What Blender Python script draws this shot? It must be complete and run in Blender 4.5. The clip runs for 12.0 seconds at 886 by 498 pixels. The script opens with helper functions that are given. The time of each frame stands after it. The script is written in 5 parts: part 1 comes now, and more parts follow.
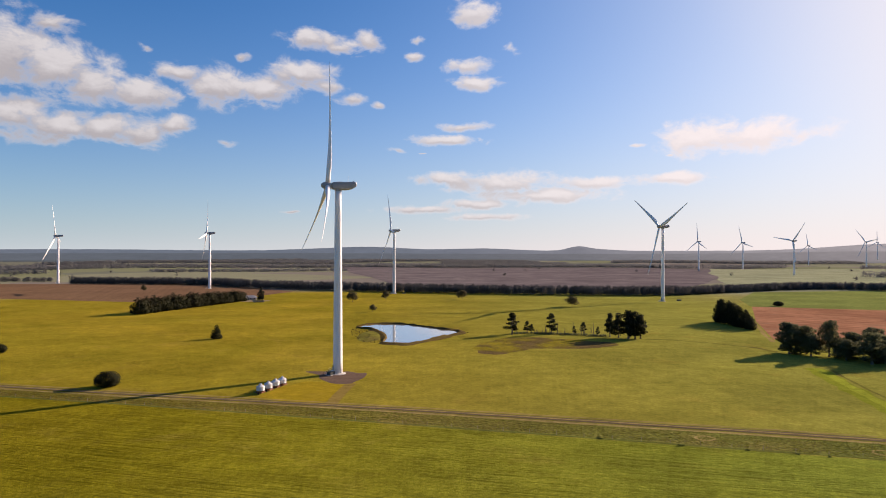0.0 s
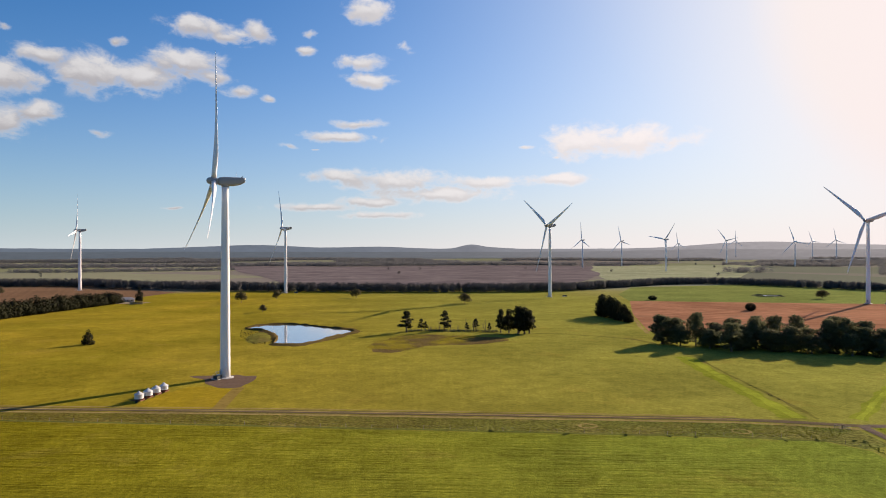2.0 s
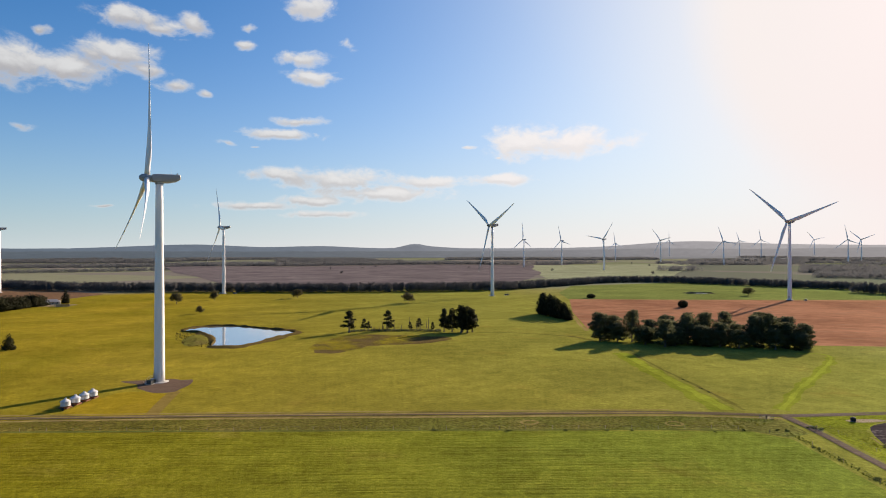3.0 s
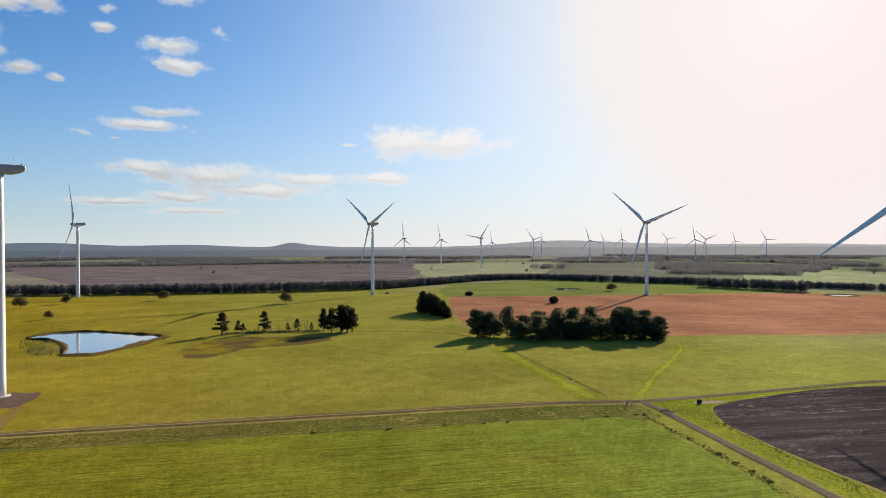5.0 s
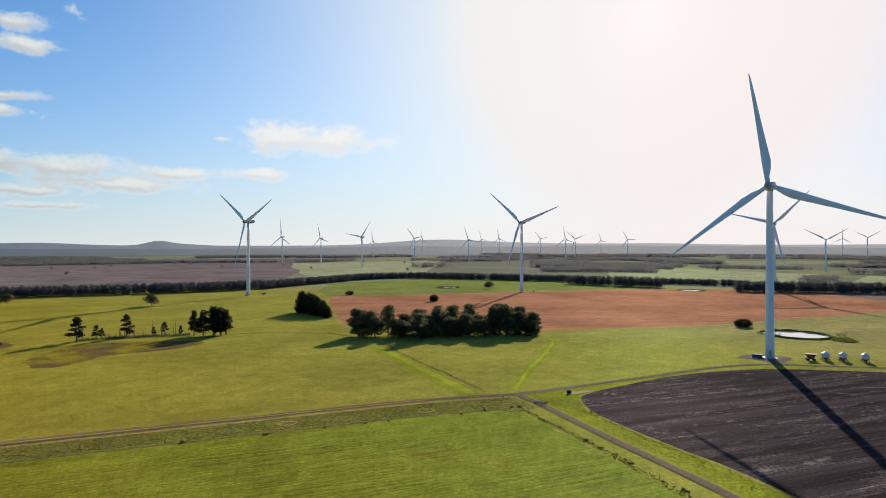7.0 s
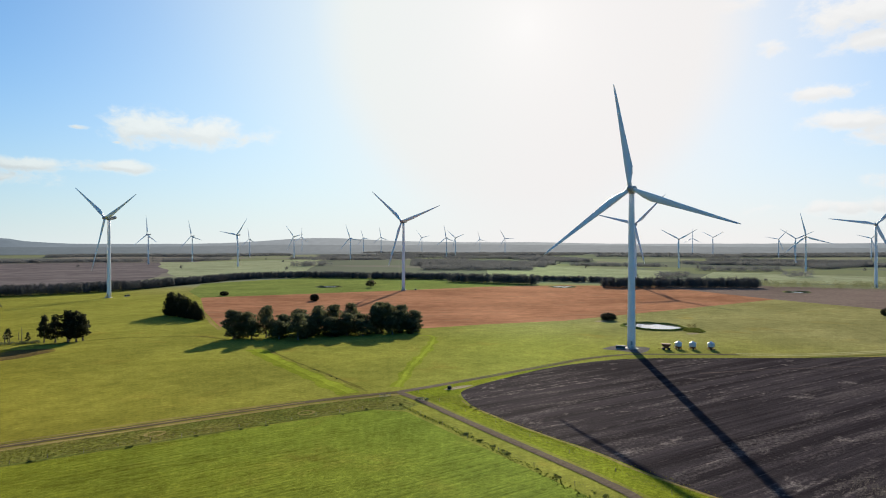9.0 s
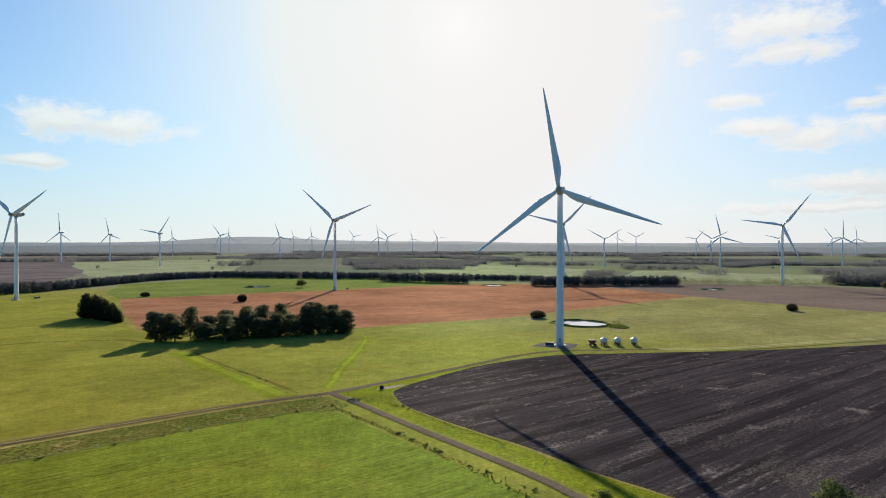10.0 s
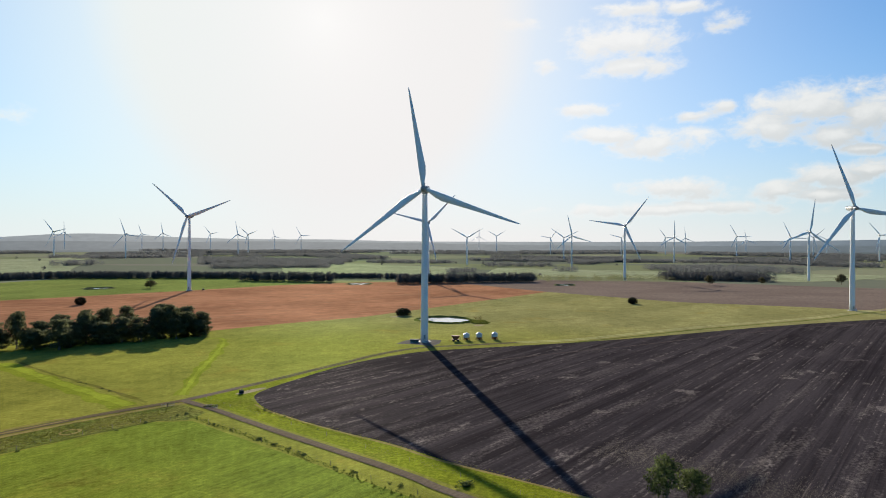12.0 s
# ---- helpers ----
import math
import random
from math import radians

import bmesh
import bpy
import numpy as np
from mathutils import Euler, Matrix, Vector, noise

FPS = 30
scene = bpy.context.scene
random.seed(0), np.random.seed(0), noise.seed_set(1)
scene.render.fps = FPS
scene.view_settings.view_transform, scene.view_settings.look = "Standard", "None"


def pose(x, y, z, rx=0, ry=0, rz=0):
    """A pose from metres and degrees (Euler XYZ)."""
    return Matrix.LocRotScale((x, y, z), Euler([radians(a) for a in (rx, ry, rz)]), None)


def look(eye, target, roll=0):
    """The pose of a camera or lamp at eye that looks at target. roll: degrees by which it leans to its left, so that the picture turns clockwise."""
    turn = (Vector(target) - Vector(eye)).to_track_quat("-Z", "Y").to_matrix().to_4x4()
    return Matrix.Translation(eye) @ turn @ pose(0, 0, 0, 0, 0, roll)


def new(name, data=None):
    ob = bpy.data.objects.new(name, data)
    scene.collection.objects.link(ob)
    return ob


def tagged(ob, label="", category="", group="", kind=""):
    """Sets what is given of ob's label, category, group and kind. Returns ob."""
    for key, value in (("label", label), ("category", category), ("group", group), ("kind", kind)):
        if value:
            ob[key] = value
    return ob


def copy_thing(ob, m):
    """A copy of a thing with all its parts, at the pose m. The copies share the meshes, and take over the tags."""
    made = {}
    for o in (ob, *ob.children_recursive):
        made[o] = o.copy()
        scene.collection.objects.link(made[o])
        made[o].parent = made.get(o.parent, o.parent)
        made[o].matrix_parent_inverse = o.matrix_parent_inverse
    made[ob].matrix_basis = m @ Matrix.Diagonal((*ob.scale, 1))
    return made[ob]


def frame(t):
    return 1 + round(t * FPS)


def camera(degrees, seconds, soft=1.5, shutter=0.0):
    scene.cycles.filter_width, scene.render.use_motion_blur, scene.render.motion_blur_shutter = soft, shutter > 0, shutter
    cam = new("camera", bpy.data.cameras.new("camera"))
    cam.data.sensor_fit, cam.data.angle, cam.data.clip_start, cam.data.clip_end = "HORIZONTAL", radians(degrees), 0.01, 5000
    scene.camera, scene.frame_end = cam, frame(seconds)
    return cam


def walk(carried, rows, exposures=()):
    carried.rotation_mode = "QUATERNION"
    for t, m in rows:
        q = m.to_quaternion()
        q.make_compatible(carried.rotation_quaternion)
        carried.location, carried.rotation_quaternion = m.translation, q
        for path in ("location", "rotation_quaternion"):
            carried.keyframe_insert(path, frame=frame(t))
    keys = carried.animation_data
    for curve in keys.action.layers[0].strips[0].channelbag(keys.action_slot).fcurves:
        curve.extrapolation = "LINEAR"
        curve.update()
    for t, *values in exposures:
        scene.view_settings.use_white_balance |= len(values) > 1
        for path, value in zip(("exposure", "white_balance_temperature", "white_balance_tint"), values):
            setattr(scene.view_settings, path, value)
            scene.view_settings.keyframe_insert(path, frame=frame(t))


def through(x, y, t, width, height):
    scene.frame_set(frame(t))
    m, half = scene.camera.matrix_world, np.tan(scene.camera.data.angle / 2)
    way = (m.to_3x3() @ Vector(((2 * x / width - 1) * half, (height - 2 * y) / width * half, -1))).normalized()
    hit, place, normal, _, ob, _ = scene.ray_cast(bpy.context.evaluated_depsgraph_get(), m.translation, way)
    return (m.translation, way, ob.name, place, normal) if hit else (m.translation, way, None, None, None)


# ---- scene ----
# A wind farm over sheep country: a hovering camera pans to the right.
cam = camera(71.04, 12.0, soft=1.0)
EYE = 54.0
ROWS = [
    (0.0, 0.000, 0.386, -0.039), (0.5, -2.191, 0.334, -0.012), (1.0, -4.633, 0.290, 0.014), (1.5, -7.145, 0.257, 0.027),
    (2.0, -9.733, 0.217, 0.077), (2.5, -12.313, 0.185, 0.100), (3.0, -14.962, 0.160, 0.120), (5.0, -25.979, 0.021, 0.161),
    (5.5, -28.716, 0.001, 0.137), (6.0, -31.397, -0.042, 0.134), (6.5, -34.216, -0.078, 0.115), (7.0, -36.923, -0.101, 0.083),
    (9.0, -47.794, -0.240, 0.028), (9.5, -50.816, -0.274, -0.003), (10.0, -54.019, -0.317, -0.037), (10.5, -57.072, -0.352, -0.109),
    (11.0, -60.150, -0.396, -0.136), (11.5, -63.302, -0.436, -0.147), (12.0, -66.379, -0.464, -0.159),
]
EXPOSURE = 1.0
walk(cam, [(t, pose(0, 0, EYE, 90 + pitch, roll, yaw)) for t, yaw, pitch, roll in ROWS], [(0.0, EXPOSURE, 7160, 27), (3.0, EXPOSURE, 6940, 18), (5.0, EXPOSURE, 6780, 15), (6.5, EXPOSURE, 6660, 13), (7.3, EXPOSURE, 6580, 11), (9.5, EXPOSURE, 6380, 6), (12.0, EXPOSURE, 6380, 6)])

# ---- light ----
SUN_AZ, SUN_EL = -55.4, 19.4  # azimuth counted to the left of +y
sun_way = Vector((-math.sin(radians(SUN_AZ)) * math.cos(radians(SUN_EL)), math.cos(radians(SUN_AZ)) * math.cos(radians(SUN_EL)), math.sin(radians(SUN_EL))))
sun = new("sun", bpy.data.lights.new("sun", "SUN"))
sun.data.energy, sun.data.angle, sun.data.color = 4.9, radians(0.53), (1.0, 0.885, 0.72)
sun.matrix_world = look(sun_way * 100, (0, 0, 0))


class Nodes:
    """Short hand for building a node tree."""

    def __init__(self, tree):
        self.tree = tree
        tree.nodes.clear()

    def add(self, kind, **values):
        n = self.tree.nodes.new(kind)
        for key, value in values.items():
            setattr(n, key, value)
        return n

    def link(self, a, b):
        self.tree.links.new(a, b)

    def put(self, socket, value):
        if isinstance(value, bpy.types.NodeSocket):
            self.link(value, socket)
        elif isinstance(value, (tuple, list)) and len(value) == 3 and socket.type == "RGBA":
            socket.default_value = (*value, 1.0)
        else:
            socket.default_value = value

    def math(self, op, a, b=0.0, c=0.0, clamp=False):
        n = self.add("ShaderNodeMath", operation=op, use_clamp=clamp)
        for i, v in enumerate((a, b, c)):
            self.put(n.inputs[i], v)
        return n.outputs[0]

    def vec(self, op, a, b=(0.0, 0.0, 0.0)):
        n = self.add("ShaderNodeVectorMath", operation=op)
        self.put(n.inputs[0], a)
        self.put(n.inputs[1], b)
        return n.outputs["Value"] if op in ("LENGTH", "DOT_PRODUCT", "DISTANCE") else n.outputs["Vector"]

    def mix(self, f, a, b, blend="MIX"):
        n = self.add("ShaderNodeMix", data_type="RGBA", blend_type=blend)
        self.put(n.inputs[0], f)
        self.put(n.inputs[6], a)
        self.put(n.inputs[7], b)
        return n.outputs[2]

    def ramp(self, v, lo, hi, a=0.0, b=1.0):
        n = self.add("ShaderNodeMapRange", interpolation_type="SMOOTHSTEP")
        for i, x in enumerate((v, lo, hi, a, b)):
            self.put(n.inputs[i], x)
        return n.outputs[0]

    def noise(self, where, scale, detail=4.0, rough=0.55, warp=0.0):
        n = self.add("ShaderNodeTexNoise")
        self.put(n.inputs["Vector"], where)
        for key, v in (("Scale", scale), ("Detail", detail), ("Roughness", rough), ("Distortion", warp)):
            n.inputs[key].default_value = v
        return n.outputs["Fac"]

    def voronoi(self, where, scale, out="Distance", feature="F1"):
        n = self.add("ShaderNodeTexVoronoi", feature=feature)
        self.put(n.inputs["Vector"], where)
        n.inputs["Scale"].default_value = scale
        return n.outputs[out]

    def mapped(self, where, scale=(1, 1, 1), turn=0.0):
        n = self.add("ShaderNodeMapping")
        self.put(n.inputs["Vector"], where)
        n.inputs["Scale"].default_value = scale
        n.inputs["Rotation"].default_value = (0, 0, radians(turn))
        return n.outputs[0]


# Clouds: azimuth, elevation, half width, half height in degrees.
CLOUDS_WEST = [
    (35.2, 15.1, 3.1, 3.1), (32.3, 14.3, 3.3, 2.5), (29.3, 13.4, 3.4, 2.0), (26.0, 13.1, 2.9, 1.6), (32.4, 17.5, 2.1, 0.8), (34.5, 10.3, 2.8, 1.8), (32.0, 9.8, 3.7, 1.4),
    (28.8, 10.2, 3.2, 1.3), (26.0, 10.0, 2.8, 1.4), (23.4, 10.7, 2.0, 1.0), (23.0, 15.0, 2.6, 0.8), (20.0, 14.2, 2.9, 1.8), (16.0, 14.2, 3.2, 1.4), (13.1, 15.8, 3.3, 1.3),
    (11.1, 14.9, 2.3, 0.8), (11.8, 18.7, 2.6, 1.1), (9.5, 18.1, 2.4, 0.8), (6.7, 18.8, 1.5, 1.2), (8.5, 13.8, 1.6, 0.7), (6.1, 13.3, 0.9, 0.5), (17.9, 16.6, 0.9, 0.6),
    (25.8, 16.6, 0.8, 0.5), (2.3, 18.8, 0.9, 0.7), (2.8, 17.5, 1.3, 0.5), (-2.9, 21.3, 2.6, 1.2), (-6.3, 18.2, 0.8, 0.8), (-2.4, 16.8, 2.3, 0.8), (-2.9, 15.3, 2.6, 0.7),
]
CLOUDS_LOW = [
    (-2.1, 11.5, 2.3, 0.5), (-0.3, 10.3, 3.6, 0.5), (-3.4, 10.4, 0.7, 0.4), (4.1, 9.4, 1.3, 0.4), (1.9, 9.2, 0.6, 0.1), (19.4, 9.5, 0.9, 0.4), (-0.8, 6.8, 3.9, 0.7),
    (-5.5, 6.5, 6.0, 1.1), (-9.1, 5.3, 7.1, 0.8), (-13.1, 6.3, 3.4, 0.7), (-20.3, 6.5, 3.8, 0.6), (-3.4, 4.5, 3.6, 0.5), (1.8, 4.0, 4.1, 0.4), (-4.0, 3.3, 3.7, 0.4),
    (13.8, 3.8, 0.9, 0.2), (-22.6, 9.7, 3.7, 1.6), (-26.5, 9.7, 5.5, 1.4), (-19.8, 8.4, 0.5, 0.2), (-17.5, 9.4, 1.0, 0.2),
]
CLOUDS_EAST = [
    (-82.3, 17.4, 5.1, 2.0), (-83.3, 15.4, 4.1, 1.1), (-83.3, 20.0, 3.3, 0.7), (-87.0, 19.7, 3.2, 0.7), (-91.0, 18.0, 1.7, 1.1), (-73.1, 19.3, 2.4, 0.6), (-75.9, 15.7, 1.7, 0.8),
    (-88.0, 10.9, 2.2, 0.7), (-90.6, 11.5, 2.0, 0.7), (-97.2, 11.0, 5.2, 1.9), (-94.4, 9.5, 3.6, 1.7), (-100.9, 10.0, 3.0, 2.4), (-98.7, 8.5, 2.6, 1.3), (-100.5, 7.4, 2.1, 0.6),
    (-85.7, 8.7, 4.9, 1.4), (-81.4, 9.6, 3.3, 1.0), (-78.9, 11.9, 2.9, 0.8), (-95.2, 4.5, 2.8, 1.2), (-98.7, 5.4, 4.0, 1.2), (-100.9, 5.7, 2.5, 1.0), (-87.1, 4.8, 4.8, 1.1),
    (-97.6, 4.0, 4.1, 0.7), (-86.2, 3.0, 11.2, 0.7),
]


def build_world():
    world = bpy.data.worlds.new("sky")
    scene.world = world
    world.use_nodes = True
    k = Nodes(world.node_tree)
    sky = k.add("ShaderNodeTexSky", sky_type="NISHITA", sun_disc=False, sun_elevation=radians(SUN_EL), sun_rotation=radians(-SUN_AZ),
                altitude=60.0, air_density=1.0, dust_density=0.8, ozone_density=2.5)
    way = k.add("ShaderNodeTexCoord").outputs["Generated"]
    xyz = k.add("ShaderNodeSeparateXYZ")
    k.link(way, xyz.inputs[0])
    x, y, z = xyz.outputs
    az = k.math("MULTIPLY", k.math("ARCTAN2", k.math("MULTIPLY", x, -1.0), y), 57.2958)
    el = k.math("MULTIPLY", k.math("ARCSINE", z), 57.2958)
    flat = k.add("ShaderNodeCombineXYZ")
    k.link(az, flat.inputs[0])
    k.link(el, flat.inputs[1])
    plane = k.vec("MULTIPLY", flat.outputs[0], (0.62, 1.0, 1.0))
    puff = k.noise(plane, 0.66, 6.0, 0.58, 0.4)
    wisp = k.noise(k.vec("ADD", plane, (31.0, 7.0, 2.0)), 2.2, 5.0, 0.65)
    rough = k.math("ADD", k.math("MULTIPLY", k.math("SUBTRACT", puff, 0.5), 3.3), k.math("MULTIPLY", k.math("SUBTRACT", wisp, 0.5), 0.9))
    drift = k.add("ShaderNodeTexNoise")
    k.link(plane, drift.inputs["Vector"])
    drift.inputs["Scale"].default_value, drift.inputs["Detail"].default_value = 0.5, 3.0
    bent = k.vec("ADD", flat.outputs[0], k.vec("MULTIPLY", k.vec("SUBTRACT", drift.outputs["Color"], (0.5, 0.5, 0.5)), (2.6, 0.7, 0.0)))
    cover, lift = None, None
    for ca, ce, w, h in CLOUDS_WEST + CLOUDS_LOW + CLOUDS_EAST:
        off = k.vec("MULTIPLY", k.vec("SUBTRACT", bent, (ca, ce, 0.0)), (1 / w, 1 / h, 0.0))
        near = k.math("SUBTRACT", min(1.0, 0.55 + 0.16 * w), k.vec("LENGTH", off))
        over = k.math("SUBTRACT", 1.0, k.vec("LENGTH", k.vec("ADD", off, (0.0, 0.55, 0.0))))
        cover = near if cover is None else k.math("MAXIMUM", cover, near)
        lift = over if lift is None else k.math("MAXIMUM", lift, over)
    body = k.math("ADD", k.math("MULTIPLY", cover, 1.5), rough)
    alpha = k.math("MULTIPLY", k.ramp(body, -0.30, 1.05, 0.0, 0.95), k.ramp(cover, -0.60, 0.05))
    # unseen broken cloud added overhead and behind, to make the sky's fill less blue
    field = k.ramp(k.noise(k.vec("MULTIPLY", way, (1.0, 1.0, 1.8)), 3.2, 6.0, 0.6), 0.50, 0.64, 0.0, 0.15)
    beyond = k.math("MAXIMUM", k.ramp(el, 24.0, 34.0), k.math("MULTIPLY", k.ramp(k.math("ABSOLUTE", k.math("ADD", az, 33.0)), 80.0, 98.0), k.ramp(el, 1.0, 7.0)))
    alpha = k.math("MAXIMUM", alpha, k.math("MULTIPLY", field, beyond))
    # thick undersides are grey
    grey = k.math("MULTIPLY", k.ramp(k.math("ADD", k.math("SUBTRACT", cover, lift), k.math("MULTIPLY", rough, 0.45)), -0.15, 0.75, 1.0, 0.0), k.ramp(body, 0.1, 0.9))
    cos = k.vec("DOT_PRODUCT", k.vec("NORMALIZE", way), tuple(sun_way))
    angle = k.math("MULTIPLY", k.math("ARCCOSINE", k.math("MINIMUM", cos, 0.99999)), 57.2958)
    cloud = k.mix(k.math("MULTIPLY", grey, k.ramp(angle, 30.0, 70.0, 0.40, 0.9)), k.mix(k.ramp(az, -50.0, 0.0), (1.0, 0.98, 0.96), (0.90, 0.98, 0.99)), (0.56, 0.59, 0.61))
    # bright air round the sun, and the pale air low over the land
    close = k.math("MULTIPLY", k.math("EXPONENT", k.math("DIVIDE", angle, -GLOW_WIDE)), GLOW)
    wide = k.math("DIVIDE", angle, 29.0)
    close = k.math("ADD", close, k.math("MULTIPLY", k.math("EXPONENT", k.math("MULTIPLY", k.math("MULTIPLY", wide, wide), -1.0)), 0.17))
    up = k.math("MAXIMUM", el, 0.0)
    low = k.math("EXPONENT", k.math("DIVIDE", up, -6.0))
    side = k.math("DIVIDE", k.math("SUBTRACT", az, SUN_AZ), 68.0)
    toward = k.math("EXPONENT", k.math("MULTIPLY", k.math("MULTIPLY", side, side), -1.0))
    high = k.math("EXPONENT", k.math("DIVIDE", up, -11.0))
    below = k.math("EXPONENT", k.math("MULTIPLY", k.math("MULTIPLY", side, side), -5.0))
    thick = k.math("MAXIMUM", k.math("MULTIPLY", toward, high), k.math("MULTIPLY", below, k.math("EXPONENT", k.math("DIVIDE", up, -24.0))))
    clear = k.math("MULTIPLY", k.math("SUBTRACT", 1.0, k.math("MULTIPLY", low, HAZE)), k.math("SUBTRACT", 1.0, k.math("MULTIPLY", thick, HAZE_SUN)))
    pale = k.mix(toward, (0.220, 0.306, 0.332), k.mix(k.ramp(az, -60.0, -32.0), (0.474, 0.442, 0.434), (0.446, 0.446, 0.440)))
    shade = k.mix(1.0, sky.outputs[0], (SKY_GAIN * 0.04, SKY_GAIN * 0.92, SKY_GAIN * 1.64), "MULTIPLY")
    shade = k.mix(clear, pale, shade)
    bright = k.math("MULTIPLY", k.math("ADD", 0.80, k.math("MULTIPLY", k.math("EXPONENT", k.math("DIVIDE", angle, -40.0)), 0.80)), CLOUD_GAIN)
    lit = k.mix(alpha, shade, k.mix(1.0, cloud, glow_rgb(k, bright), "MULTIPLY"))
    veil = k.math("SUBTRACT", 1.0, k.math("EXPONENT", k.math("MULTIPLY", close, -GLOW_VEIL)))
    veil = k.math("MAXIMUM", veil, k.ramp(angle, 14.0, 28.0, 1.0, 0.0))
    total = k.mix(veil, lit, k.mix(k.ramp(az, -60.0, -36.0), k.mix(k.ramp(angle, 13.0, 42.0), (0.454, 0.430, 0.428), (0.460, 0.434, 0.434)), (0.434, 0.440, 0.436)))
    total = k.mix(1.0, total, k.mix(1.0, (1.0, 0.96, 0.90), glow_rgb(k, k.math("MULTIPLY", k.math("EXPONENT", k.math("DIVIDE", angle, -6.0)), 0.05)), "MULTIPLY"), "ADD")
    back = k.add("ShaderNodeBackground")
    k.link(total, back.inputs[0])
    back.inputs[1].default_value = 1.0
    out = k.add("ShaderNodeOutputWorld")
    k.link(back.outputs[0], out.inputs[0])


def glow_rgb(k, v):
    n = k.add("ShaderNodeCombineColor")
    for i in range(3):
        k.link(v, n.inputs[i])
    return n.outputs[0]


SKY_GAIN, CLOUD_GAIN = 0.044, 0.40
GLOW, GLOW_WIDE, GLOW_VEIL, HAZE, HAZE_SUN = 2.6, 8.0, 3.8, 0.98, 0.94
build_world()


# ---- materials ----
def material(name):
    m = bpy.data.materials.new(name)
    m.use_nodes = True
    k = Nodes(m.node_tree)
    b = k.add("ShaderNodeBsdfPrincipled")
    out = k.add("ShaderNodeOutputMaterial")
    k.link(b.outputs[0], out.inputs[0])
    b.inputs["Specular IOR Level"].default_value = 0.2
    return m, k, b, k.add("ShaderNodeNewGeometry").outputs["Position"]


def bump(k, b, height, depth, strength=1.0):
    n = k.add("ShaderNodeBump")
    n.inputs["Strength"].default_value = strength
    n.inputs["Distance"].default_value = depth
    k.link(height, n.inputs["Height"])
    k.link(n.outputs[0], b.inputs["Normal"])


def gloss(k, b, colour, share, rough):
    """The light that blades or clods throw on towards a viewer who faces the sun."""
    g = k.add("ShaderNodeBsdfGlossy")
    g.inputs["Color"].default_value = (*colour, 1.0)
    g.inputs["Roughness"].default_value = rough
    m = k.add("ShaderNodeMixShader")
    m.inputs[0].default_value = share
    k.link(b.outputs[0], m.inputs[1])
    k.link(g.outputs[0], m.inputs[2])
    k.link(m.outputs[0], next(n for n in k.tree.nodes if n.type == "OUTPUT_MATERIAL").inputs[0])


